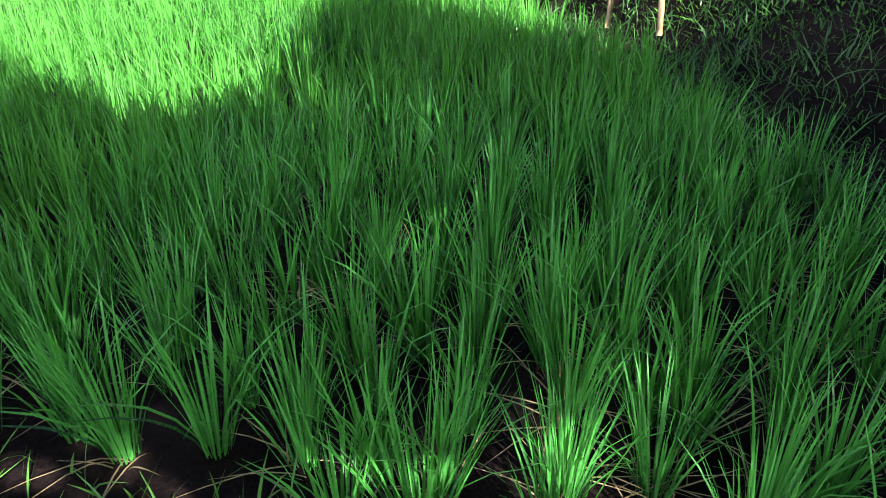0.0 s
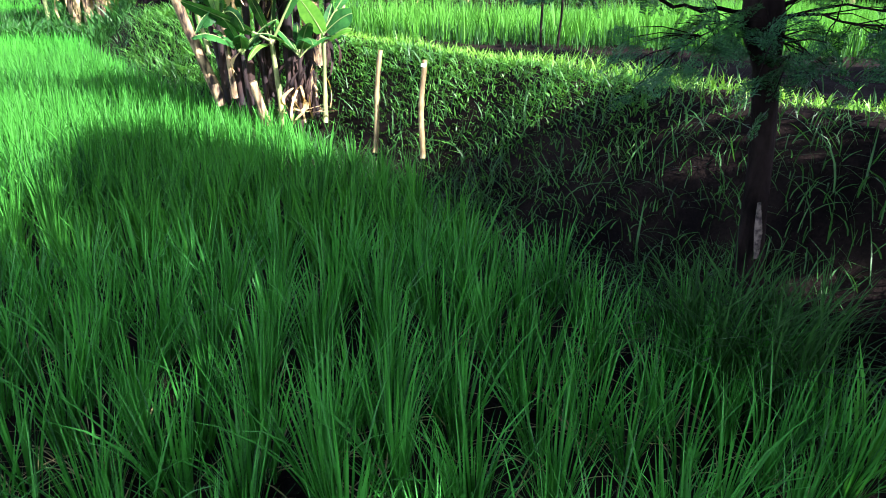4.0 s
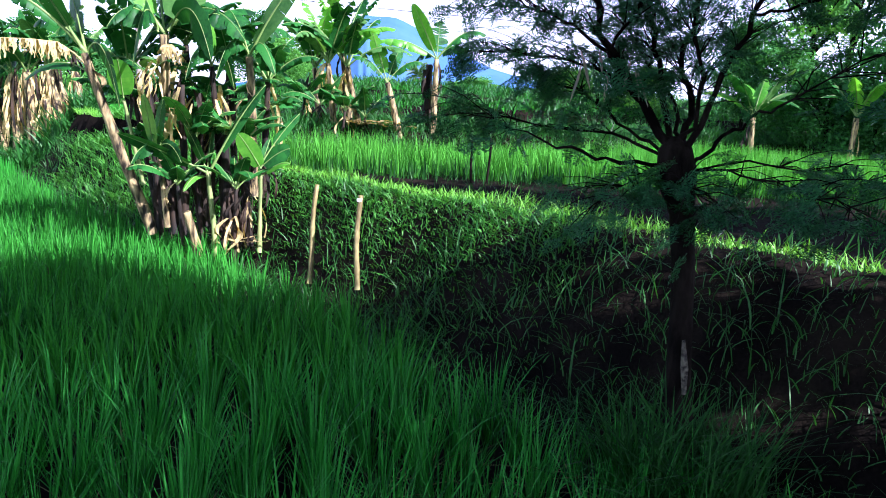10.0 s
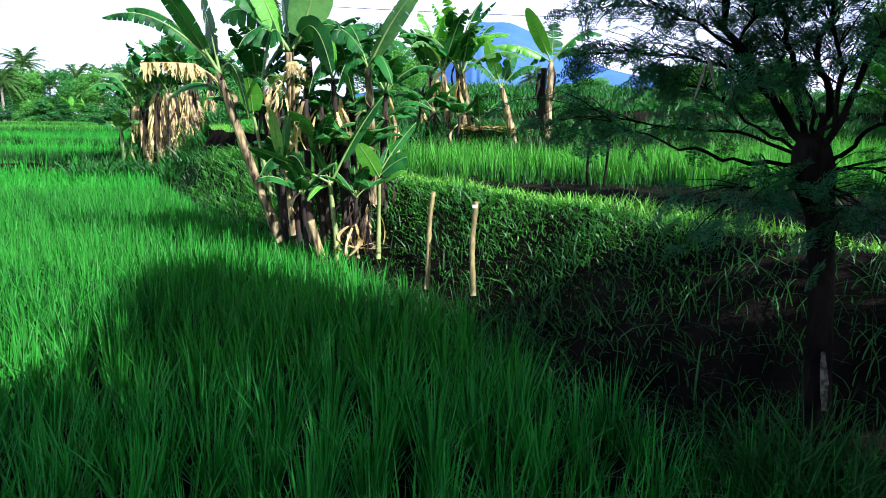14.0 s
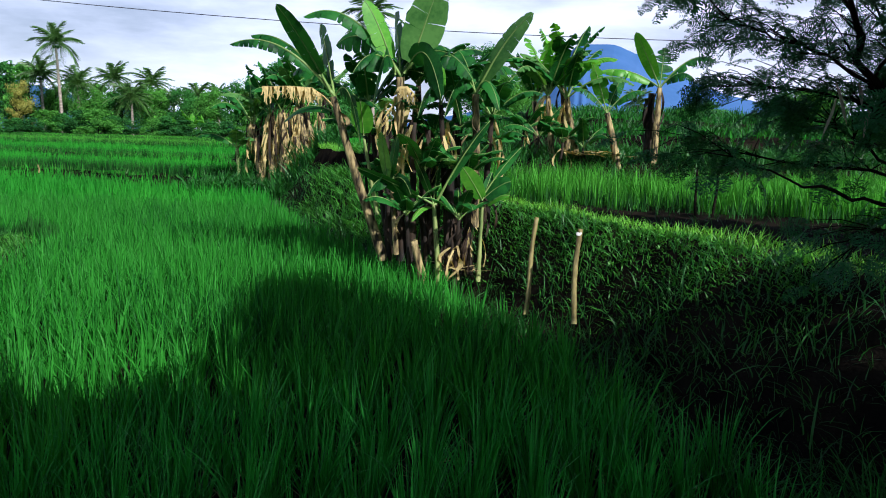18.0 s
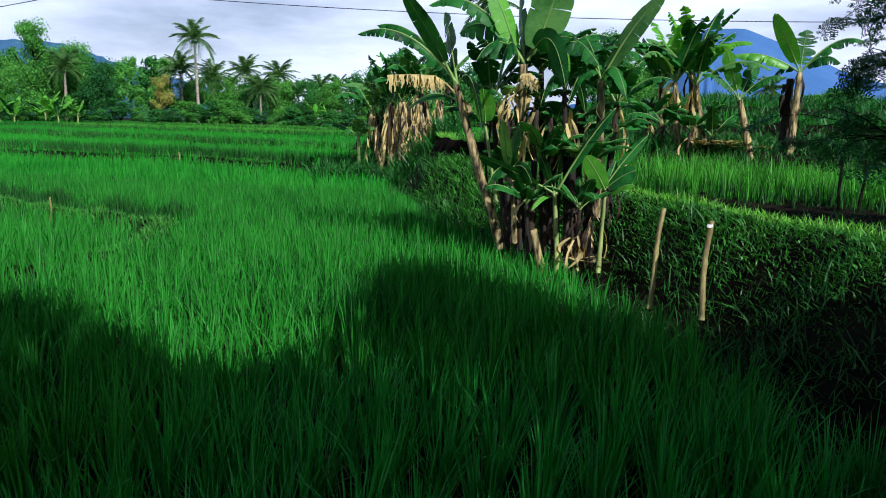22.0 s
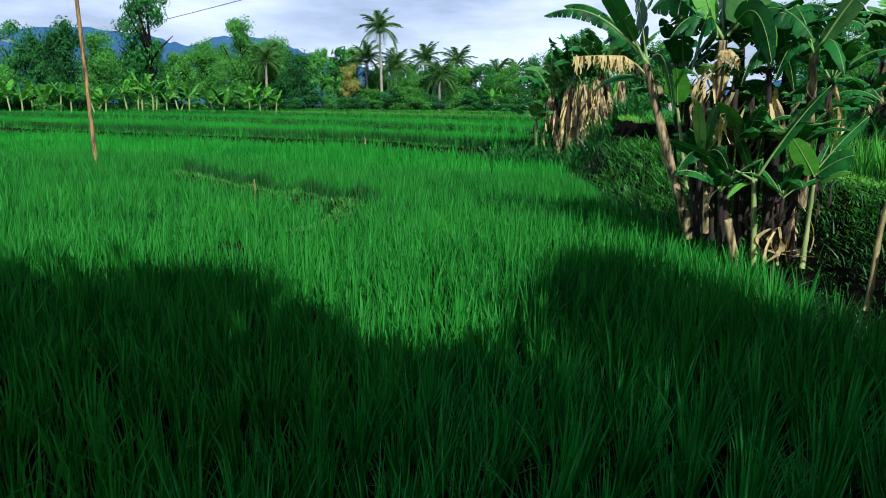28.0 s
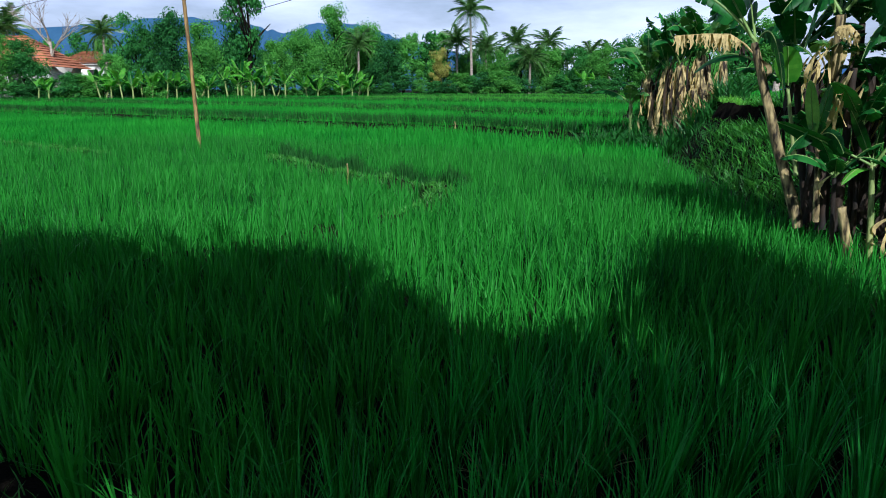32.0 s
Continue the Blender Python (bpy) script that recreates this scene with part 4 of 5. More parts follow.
# ---- second clump, further along the bank ----
G2 = "banana plants further along the bank"
for k, (b, t, r0, dead) in enumerate([
        ((-4.10, 18.60, 0.55), (-4.46, 18.80, 2.37), 0.16, 9), ((-3.90, 18.90, 0.73), (-4.41, 18.90, 2.45), 0.14, 5), ((-3.82, 19.20, 0.78), (-4.00, 19.30, 2.43), 0.15, 4),
        ((-4.79, 18.60, 0.44), (-4.88, 18.70, 2.21), 0.16, 12), ((-5.17, 18.80, 0.42), (-5.25, 18.90, 2.13), 0.14, 12), ((-4.35, 18.40, 0.43), (-4.46, 18.50, 1.62), 0.13, 10), ((-5.55, 19.00, 0.43), (-5.84, 19.20, 1.90), 0.12, 8)]):
    p = banana_plant("old banana plant wrapped in hanging dry leaves", b, t, r0, STEM, 8 if k != 5 else 0, 1.6, 0.4, 70 + k, 0, group=G2, az0=k, lift=0.9, tears=0.7)
    for f in (1.02, 0.8, 0.58):
        hanging(p, Vector(b).lerp(Vector(t), f), (Vector(t) - Vector(b)).length * 0.42, 0.11, dead * 0.75, 0.16 + 0.12 * (1 - f), 90 + k + int(f * 40))
    hanging(p, Vector(t) + Vector((0, 0.08, 0.05)), (Vector(t) - Vector(b)).length * 0.75, 0.12, dead * 0.6, 0.28, 190 + k, STEM_DARK)
p = banana_plant("young banana plant with dark drooping leaves", (-6.26, 19.30, 0.36), (-6.32, 19.30, 1.24), 0.08, STEM_GREEN, 6, 1.1, 0.35, 83, 2, group=G2, lift=0.6)

# ---- bananas on the next bank ----
G3 = "banana plants on the bank behind the upper terrace"
p = banana_plant("banana plant with long bare stem and upright leaves", (3.40, 12.50, 1.64), (3.42, 12.50, 2.60), 0.075, STEM, 0, seed=101, group=G3, dead=2)
banana_leaf(p, (3.42, 12.50, 2.60), (2.94, 12.40, 3.49), 0.28, 0.03, (-0.7, -0.7, 0.2), 0.2, 0.05, BANANA_BRIGHT, 102)
banana_leaf(p, (3.42, 12.50, 2.60), (3.48, 12.60, 3.27), 0.4, 0.05, (0.1, -1, 0.1), 0.2, 0.6, BANANA, 103)
banana_leaf(p, (3.42, 12.50, 2.60), (4.31, 12.50, 3.07), 0.28, 0.22, (0, -0.3, 0.9), 0.8, 0.8, BANANA, 104)
banana_leaf(p, (3.42, 12.50, 2.60), (2.41, 12.50, 2.86), 0.3, 0.12, (0, -0.2, 0.9), 1.0, 0.8, BANANA_BRIGHT, 105)
banana_leaf(p, (3.42, 12.50, 2.58), (3.91, 12.20, 2.72), 0.28, 0.3, (0, -0.4, 0.9), 0.8, 0.6, BANANA, 106)
banana_leaf(p, (3.42, 12.50, 2.58), (3.06, 12.80, 2.47), 0.25, 0.4, (0, -0.4, 0.9), 0.8, 0.6, BANANA, 107)
p = banana_plant("banana plant with a dark dying stem", (3.33, 12.70, 1.66), (3.34, 12.70, 2.52), 0.09, STEM_DARK, 0, seed=108, group=G3)
hanging(p, (3.34, 12.70, 2.47), 0.8, 0.2, 3, 0.08, 109, STEM_DARK)
p = banana_plant("slender banana plant with drooping torn leaves", (2.69, 12.30, 1.42), (2.52, 12.30, 2.15), 0.08, STEM, 0, seed=110, group=G3, bow=0.06)
banana_leaf(p, (2.52, 12.30, 2.15), (2.24, 12.30, 2.97), 0.26, 0.05, (-0.4, -0.8, 0.3), 0.3, 0.3, BANANA_BRIGHT, 111)
banana_leaf(p, (2.52, 12.30, 2.15), (3.12, 12.20, 2.50), 0.24, 0.2, (0, -0.4, 0.9), 0.8, 0.7, BANANA, 112)
banana_leaf(p, (2.52, 12.30, 2.15), (1.92, 12.30, 2.54), 0.24, 0.2, (0, -0.4, 0.9), 0.8, 0.7, BANANA, 113)
banana_leaf(p, (2.52, 12.30, 2.15), (2.77, 12.40, 2.76), 0.24, 0.1, (0.3, -0.8, 0.4), 0.3, 0.3, BANANA, 114)
for k, (b, t) in enumerate([((1.65, 12.50, 1.38), (1.54, 12.50, 2.42)), ((1.96, 12.70, 1.41), (1.79, 12.70, 2.59)), ((2.06, 12.40, 1.44), (1.86, 12.50, 2.38)), ((1.43, 12.80, 1.36), (1.34, 12.90, 2.35))]):
    p = banana_plant("banana plant with ragged green leaves and dry skirts", b, t, 0.07, STEM, 8, 1.25, 0.34, 120 + k, 5, group=G3, az0=k * 0.9, lift=0.95, tears=0.7, mats=[BANANA, BANANA_BRIGHT, BANANA, BANANA_PALE])

for k, (x, y) in enumerate(((1.35, 12.3), (1.75, 12.15), (2.1, 12.2), (1.1, 12.5))):
    z = on_land(x, y)
    banana_plant("low banana sucker with dark leaves at the old stems' feet", (x, y, z), (x + 0.05, y, z + 0.35 + 0.1 * (k % 2)), 0.035, STEM_DARK, 6, 0.62, 0.22, 151 + k, 2, group=G3, mats=[BANANA], az0=k, lift=0.7, tears=0.4)
p = banana_plant("banana plant with broad bright leaves in front of the hedge", (10.05, 12.6, 0.9), (10.0, 12.6, 2.1), 0.08, STEM, 8, 1.15, 0.36, 141, 3, group=G3, mats=[BANANA_BRIGHT, BANANA, BANANA_PALE], az0=0.5, lift=0.9, tears=0.4)
p.location.z = on_land(10.05, 12.6) - 0.1
p = banana_plant("banana plant with broad bright leaves in front of the hedge", (11.3, 11.4, 0.9), (11.35, 11.4, 2.2), 0.08, STEM, 7, 1.2, 0.36, 142, 3, group=G3, mats=[BANANA, BANANA_BRIGHT, BANANA], az0=1.5, lift=0.9, tears=0.4)
p.location.z = on_land(11.3, 11.4) - 0.1

# ---- bamboo stakes and posts ----
def stake(label, base, top, r0, mat, seed, nodes=3, tape=False, group="bamboo stakes by the bank"):
    r = random.Random(seed)
    p = thing("bamboo_stake", label, "stake", base, group)
    a, b = Vector(base) - p.location, Vector(top) - p.location
    n = 18
    pts, rad = [], []
    for i in range(n + 1):
        t = i / n
        pts.append(a.lerp(b, t) + Vector((0.012 * math.sin(t * 5 + seed), 0, 0)))
        near = min(abs(t - (k + 0.6) / nodes) for k in range(nodes))
        rad.append(r0 * (1.05 - 0.12 * t) * (1.14 if near < 0.03 else 1))
    mesh_ob("cane", mesh_quads("cane", *tube(pts, rad, 10, 0.02, r)), mat, p, smooth=True)
    if tape:
        c = a.lerp(b, 0.95)
        mesh_ob("tape", mesh_quads("tape", *tube([c - Vector((0, 0, 0.012)), c + Vector((0, 0, 0.012))], [r0 * 1.12] * 2, 10)), WHITE, p, "white tape round the top")
    return p


stake("weathered bamboo stake leaning in front of the grassy bank", (0.88, 6.05, 0.15), (0.965, 6.20, 0.99), 0.021, BAMBOO, 1)
stake("weathered bamboo stake with white tape near its cut top", (1.24, 5.60, 0.2), (1.275, 5.75, 0.955), 0.022, BAMBOO, 2, 3, True)
stake("short dark post at the edge of the upper terrace", (3.15, 8.95, 0.7), (3.12, 9.0, 1.33), 0.016, BARK, 3, 2, group="dark posts on the upper terrace")
stake("short dark post at the edge of the upper terrace", (3.36, 8.95, 0.7), (3.38, 9.0, 1.36), 0.016, BARK, 4, 2, group="dark posts on the upper terrace")
stake("thin pale stick marking the field dike", (-7.62, 9.07, 0.02), (-7.59, 9.05, 0.42), 0.014, BAMBOO, 5, 2, group="marker sticks in the rice")
stake("thin pale stick standing in distant rice", (-10.47, 16.92, 0.57), (-10.47, 16.92, 0.76), 0.018, BAMBOO, 6, 2, group="marker sticks in the rice")

# ---- utility pole and cables ----
pole = thing("utility_pole", "rust-streaked thin steel pole standing in the rice", "pole", (-14.98, 11.85, 0.0))
mesh_ob("shaft", mesh_quads("shaft", *tube([(0, 0, -0.1), (-0.08, 0, 1.6), (-0.17, 0, 3.3), (-0.34, 0, 6.6)], [0.052, 0.05, 0.047, 0.044], 12, 0.02, random.Random(2))), RUST, pole, smooth=True)
mesh_ob("cross_arm", mesh_quads("cross_arm", *tube([(-0.9, 0.1, 6.35), (0.25, -0.1, 6.35)], [0.03, 0.03], 6)), RUST, pole)


def cable(a, b, sag, label):
    a, b = Vector(a), Vector(b)
    c = thing("overhead_cable", label, "cable", a)
    pts = [a.lerp(b, t) - a - Vector((0, 0, sag * 4 * t * (1 - t))) for t in [i / 24 for i in range(25)]]
    mesh_ob("wire", mesh_quads("wire", *tube(pts, [0.013] * 25, 5)), WIRE, c)


cable((-24.0, 23.0, 6.69), (23.0, 23.0, 5.12), 0.92, "thin black cable crossing above the banana plants")
cable((-37.87, 29.07, 5.24), (-7.05, 15.37, 5.26), 0.1, "thin black cable rising over the fields")
cable((-55.07, 23.21, 6.04), (-15.21, 11.85, 4.65), 0.1, "thin black cable near the village")


# ---- the feathery tree on the bank ----
def feather(rng, length):
    """A twice-feathered leaf along +x: rachis, pinnae and leaflets."""
    parts = []
    pairs = 8
    for i in range(pairs):
        t = (i + 0.9) / pairs
        x = length * t
        z = -0.22 * length * t * t
        for sgn in (-1, 1):
            L = length * 0.36 * math.sin(math.pi * (0.22 + 0.68 * t)) * rng.uniform(0.85, 1.1)
            ang = sgn * rng.uniform(0.85, 1.15)
            d = np.array([math.cos(ang), math.sin(ang), rng.uniform(-0.5, 0.0)])
            s = np.array([-d[1], d[0], 0])
            m = 6
            for j in range(m):
                c = np.array([x, 0, z]) + d * L * (j + 0.6) / m
                for q in (-1, 1):
                    e = c + s * q * L * rng.uniform(0.16, 0.24) + d * L * 0.06 + np.array([0, 0, rng.gauss(0, 0.004)])
                    h = d * L * 0.065
                    parts.append(([c - h * 0.6, c + h * 0.6, e + h, e - h], [(0, 1, 2, 3)]))
    v, q = tube([(0, 0, 0), (length * 0.5, 0, -0.055 * length), (length, 0, -0.22 * length)], [0.0022, 0.0016, 0.001], 3, close=False)
    parts.append((v, q))
    return join(parts)


def feather_tree():
    rr = random.Random(4)
    foot, fork = Vector((2.24, 2.62, 0.3)), Vector((2.2, 2.66, 1.45))
    tree = thing("feathery_tree", "pollarded tree with dark trunk and fine feathery leaves", "tree", foot)
    top = fork - foot
    trunk_pts = [Vector((0.08, -0.02, -0.15)), Vector((0.05, 0, 0.2)), Vector((0.04, 0.01, 0.45)), Vector((0.03, 0.02, 0.7)), Vector((0.0, 0.03, 0.95)), top + Vector((0, 0, -0.04)), top + Vector((-0.01, 0.01, 0.07)), top + Vector((-0.01, 0.01, 0.12))]
    mesh_ob("trunk", mesh_quads("trunk", *tube(trunk_pts, [0.07, 0.055, 0.05, 0.048, 0.052, 0.08, 0.07, 0.03], 14, 0.12, rr)), BARK, tree, smooth=True)
    mesh_ob("lichen_patch", mesh_quads("lichen_patch", *tube([Vector((0.045, -0.055, 0.18)), Vector((0.035, -0.057, 0.3)), Vector((0.02, -0.05, 0.42))], [0.01, 0.02, 0.01], 8, 0.4, rr)), LICHEN, tree, "pale lichen on the bark")
    across, deep, rise = Vector((0.82, -0.57, 0)), Vector((0.57, 0.82, 0)), Vector((0, 0, 1))
    place = lambda a, z, d: top + across * a + rise * z + deep * d
    # limbs as places (across, up, deep) from the fork; thickness, where the leaves begin, leaves for each step
    limbs = [
        ([(0, 0, 0), (-0.16, 0.26, 0), (-0.3, 0.46, -0.05), (-0.4, 0.75, -0.1), (-0.42, 1.15, -0.1)], 0.03, 0.3, 3),
        ([(0, 0.03, 0), (0.03, 0.27, 0.05), (-0.03, 0.48, 0.1), (0.05, 0.9, 0.1), (0.12, 1.4, 0.15)], 0.022, 0.25, 3),
        ([(0.05, 0, 0), (0.14, 0.1, 0), (0.25, 0.2, -0.05), (0.4, 0.28, -0.1), (0.6, 0.42, -0.1)], 0.013, 0.75, 1),
        ([(0.03, 0.02, 0), (0.12, 0.3, -0.05), (0.22, 0.6, 0), (0.4, 0.9, 0.1), (0.55, 1.25, 0.1)], 0.02, 0.4, 3),
        ([(-0.02, 0.02, 0), (-0.1, 0.35, 0.1), (-0.18, 0.6, 0.2), (-0.12, 1.0, 0.25), (-0.2, 1.4, 0.3)], 0.02, 0.3, 3),
        ([(-0.16, 0.26, 0), (-0.34, 0.38, 0.05), (-0.55, 0.44, 0.05), (-0.85, 0.46, 0.1)], 0.012, 0.3, 3),
        ([(-0.2, 0.32, 0), (-0.45, 0.55, -0.1), (-0.65, 0.62, -0.1), (-0.85, 0.72, -0.05)], 0.011, 0.35, 3),
        ([(-0.38, 0.7, -0.1), (-0.55, 0.84, -0.1), (-0.8, 0.92, -0.1), (-0.95, 0.88, -0.1)], 0.011, 0.2, 3),
        ([(-0.03, 0.02, 0), (-0.3, 0.12, 0.15), (-0.65, 0.14, 0.2), (-1.05, 0.24, 0.2)], 0.011, 0.35, 2),
        ([(-0.05, 0, 0), (-0.28, 0.02, -0.1), (-0.48, 0.05, -0.15), (-0.74, 0.16, -0.2)], 0.013, 0.85, 2),
        ([(-0.03, 0.03, 0), (-0.22, 0.14, 0.1), (-0.42, 0.28, 0.15), (-0.6, 0.36, 0.15)], 0.011, 0.5, 3),
        ([(0.03, -0.02, -0.03), (0.2, 0.0, -0.1), (0.42, -0.05, -0.15), (0.62, -0.1, -0.2)], 0.008, 0.35, 2),
        ([(0.03, -0.02, 0), (0.28, 0.03, 0.2), (0.55, 0.0, 0.25), (0.75, -0.03, 0.3)], 0.008, 0.5, 2),
        ([(-0.03, -0.03, -0.03), (-0.14, -0.04, -0.1), (-0.25, -0.12, -0.15)], 0.007, 0.3, 2),
        ([(0.02, -0.05, -0.04), (0.06, -0.07, -0.14), (0.14, -0.15, -0.2)], 0.007, 0.3, 2),
        ([(0.02, 0.05, 0), (0.06, 0.3, -0.1), (0.02, 0.55, -0.2), (0.1, 0.95, -0.2)], 0.014, 0.3, 3),
        ([(0.0, 0.05, 0), (-0.04, 0.25, 0.15), (-0.3, 0.6, 0.35), (-0.5, 1.1, 0.4)], 0.014, 0.4, 3),
        ([(-0.3, 0.46, -0.05), (-0.2, 0.62, -0.12), (-0.02, 0.75, -0.15), (0.15, 0.8, -0.15)], 0.01, 0.2, 3),
        ([(0.22, 0.6, 0), (0.35, 0.62, 0.05), (0.55, 0.7, 0.05), (0.8, 0.72, 0.1)], 0.01, 0.45, 2),
    ]
    variants = [feather(rr, rr.uniform(0.1, 0.18)) for _ in range(7)]
    parts, twigs = [], []
    for places, thick, begin, count in limbs:
        way = [place(*q) for q in places]
        line = []
        for k in range(len(way) - 1):
            wobble = [Vector((rr.uniform(-1, 1), rr.uniform(-1, 1), rr.uniform(-1, 1))) * (0.008 + thick * 0.7) for _ in range(4)]
            line += [way[k].lerp(way[k + 1], q / 4) + (wobble[q] if q else Vector()) for q in range(4)]
        line.append(way[-1])
        n = len(line)
        mesh_ob("branch", mesh_quads("branch", *tube(line, [0.75 * thick * (1 - 0.75 * k / n) for k in range(n)], 7, 0.15, rr)), BARK, tree, smooth=True)
        for k in range(int(begin * n), n):
            for rep in range(count + 2 if k < n - 1 else count + 5):
                az, el = rr.random() * 6.283, rr.uniform(-0.7, 0.8)
                out = Vector((math.cos(az) * math.cos(el), math.sin(az) * math.cos(el), math.sin(el)))
                tip = line[k] + (out + (line[k] - line[max(0, k - 3)]).normalized() * 0.8) * rr.uniform(0.04, 0.2)
                twigs.append(tube([line[k], line[k].lerp(tip, 0.6) + Vector((0, 0, 0.015)), tip], [0.0032, 0.0024, 0.0016], 3, close=False))
                v, q = variants[rr.randrange(7)]
                m = np.array(Euler((rr.uniform(-0.8, 0.8), rr.uniform(-0.3, 0.9), az + rr.uniform(-0.7, 0.7))).to_matrix())
                parts.append((v @ m.T * rr.uniform(0.7, 1.2) + np.array(tip), q))
    crown = mesh_ob("foliage", mesh_quads("foliage", *join(parts)), FEATHER, tree)
    tagged(crown, "fine dark green twice-feathered leaves", kind="stuff")
    tagged(mesh_ob("twig_growth", mesh_quads("twig_growth", *join(twigs)), BARK, tree), kind="stuff")
    for k in range(7):
        p = place(rr.uniform(-0.42, -0.1), rr.uniform(0.36, 0.5), -0.16)
        d = (across * rr.uniform(-0.35, 0.45) - rise).normalized()
        L, w = rr.uniform(0.08, 0.16), rr.uniform(0.008, 0.014)
        s = (across * 0.8 + deep * rr.uniform(-0.5, 0.5)).normalized()
        vs = []
        for q in range(6):
            c, ww = p + d * L * q / 5 + deep * 0.015 * math.sin(q), w * math.sin(0.35 + 2.6 * q / 5)
            vs += [tuple(c - s * ww * 0.5), tuple(c + s * ww * 0.5)]
        mesh_ob("dead_leaf", mesh_quads("dead_leaf", vs, [(2 * q, 2 * q + 1, 2 * q + 3, 2 * q + 2) for q in range(5)]), DEAD_GREY, tree, "withered grey leaf caught in the branches" if k == 0 else "")


feather_tree()


# ---- broad-leaved trees ----
def crown_mesh(name, seed, lobes, leaves, size, flat=1.0):
    """A crown one wide and one high, base at 0: leaves on the shells of many lobes, with gaps."""
    r = np.random.default_rng(seed)
    cs = []
    for i in range(lobes):
        a, h = r.random() * 6.283, r.random()
        rad = 0.34 * math.sqrt(r.random()) * (1 - 0.55 * h)
        cs.append((math.cos(a) * rad, math.sin(a) * rad, 0.14 + 0.74 * h, r.uniform(0.07, 0.17) * (1.1 - 0.35 * h)))
    cs = np.array(cs)
    k = r.integers(0, lobes, leaves)
    d = r.normal(size=(leaves, 3))
    d /= np.linalg.norm(d, axis=1)[:, None]
    rad = cs[k, 3] * r.uniform(0.3, 1.35, leaves)
    c = cs[k, :3] + d * rad[:, None] * np.array([1, 1, flat])
    u = np.cross(d, r.normal(size=(leaves, 3)))
    u /= np.linalg.norm(u, axis=1)[:, None]
    w = np.cross(u, d + 0.8 * r.normal(size=(leaves, 3)))
    w /= np.linalg.norm(w, axis=1)[:, None]
    s = size * r.uniform(0.6, 1.5, leaves)[:, None]
    tip = u * s
    v = np.stack([c - tip, c + w * s * 0.45 - np.array([0, 0, 0.15]) * s, c + tip, c - w * s * 0.45 - np.array([0, 0, 0.15]) * s], 1)
    return mesh_quads(name, v, np.arange(leaves * 4).reshape(-1, 4))


def trunk_mesh(seed, limbs=5):
    """A trunk one high with limbs."""
    r = random.Random(seed)
    parts = [tube([(0, 0, -0.02), (0.01, 0.01, 0.25), (r.uniform(-0.03, 0.03), 0, 0.5), (r.uniform(-0.05, 0.05), 0.02, 0.85)], [0.035, 0.026, 0.02, 0.008], 7, 0.08, r)]
    for i in range(limbs):
        z = r.uniform(0.3, 0.6)
        a = r.random() * 6.283
        parts.append(tube(bez((0, 0, z), (math.cos(a) * 0.12, math.sin(a) * 0.12, z + 0.1), (math.cos(a) * 0.3, math.sin(a) * 0.3, z + r.uniform(0.15, 0.35)), 4), [0.016, 0.013, 0.01, 0.007, 0.004], 5))
    return mesh_quads("trunk", *join(parts))


CROWNS = [crown_mesh("crown", 40 + k, 34 + 6 * k, 10500, 0.0145) for k in range(5)]
BUSHES = [crown_mesh("crown", 50 + k, 24, 4200, 0.022) for k in range(3)]
AIRY = [crown_mesh("crown", 60 + k, 22, 5600, 0.017, 0.7) for k in range(2)]
TRUNKS = [trunk_mesh(80 + k) for k in range(3)]
SHADE = [crown_mesh("crown", 90, 26, 6500, 0.03), crown_mesh("crown", 91, 24, 4200, 0.03), crown_mesh("crown", 92, 16, 2700, 0.026)]
CROWN_COPIES = {}


def coloured(mesh, mat):
    key = (mesh.name, mat.name)
    if key not in CROWN_COPIES:
        CROWN_COPIES[key] = mesh.copy()
        CROWN_COPIES[key].materials.clear()
        CROWN_COPIES[key].materials.append(mat)
    return CROWN_COPIES[key]


def broad_tree(label, at, height, width, mesh, mat, turn=0.0, bole=0.25, group="trees at the far field edge", category="tree", name="tree", trunk=0):
    t = thing(name, label, category, at, group)
    t.rotation_euler = (0, 0, turn)
    tr = mesh_ob("trunk", TRUNKS[trunk % 3], BARK_BROWN if trunk > 2 else BARK, t, smooth=True)
    tr.scale = (height * 0.55, height * 0.55, height * 0.9)
    c = mesh_ob("crown", coloured(mesh, mat), mat, t)
    c.location = (0, 0, height * bole)
    c.scale = (width, width, height * (1 - bole))
    return t


# unseen roadside crowns that shade the verge where the camera is held
broad_tree("leafy roadside tree with a dense wide crown", (-1.2, -2.1, 0.1), 6.2, 6.2, SHADE[0], CROWN, 0.3, 0.42, "roadside trees")
broad_tree("leafy roadside tree with a small round crown", (0.55, -1.25, 0.1), 6.1, 3.3, SHADE[0], CROWN, 2.0, 0.66, "roadside trees")
broad_tree("leafy roadside tree with a dense wide crown", (2.3, -1.4, 0.1), 5.3, 4.0, SHADE[0], CROWN, 1.3, 0.62, "roadside trees")
broad_tree("leafy roadside tree with a dense wide crown", (4.05, 0.3, 0.5), 6.5, 3.7, SHADE[0], CROWN, 2.6, 0.46, "roadside trees")
broad_tree("leafy roadside tree with a thin crown", (4.7, -2.1, 0.6), 4.8, 4.4, SHADE[1], CROWN, 2.2, 0.38, "roadside trees")
broad_tree("leafy roadside tree with a dense wide crown", (-7.5, -2.6, 0.1), 6.4, 7.5, SHADE[1], CROWN, 0.9, 0.4, "roadside trees")
# unseen shrub and tree added to darken the slope below the crest
broad_tree("unseen bushy shrub added to shade the bank slope", (3.95, 0.6, 0.7), 4.2, 2.7, SHADE[0], CROWN, 0.5, 0.25, "roadside trees")
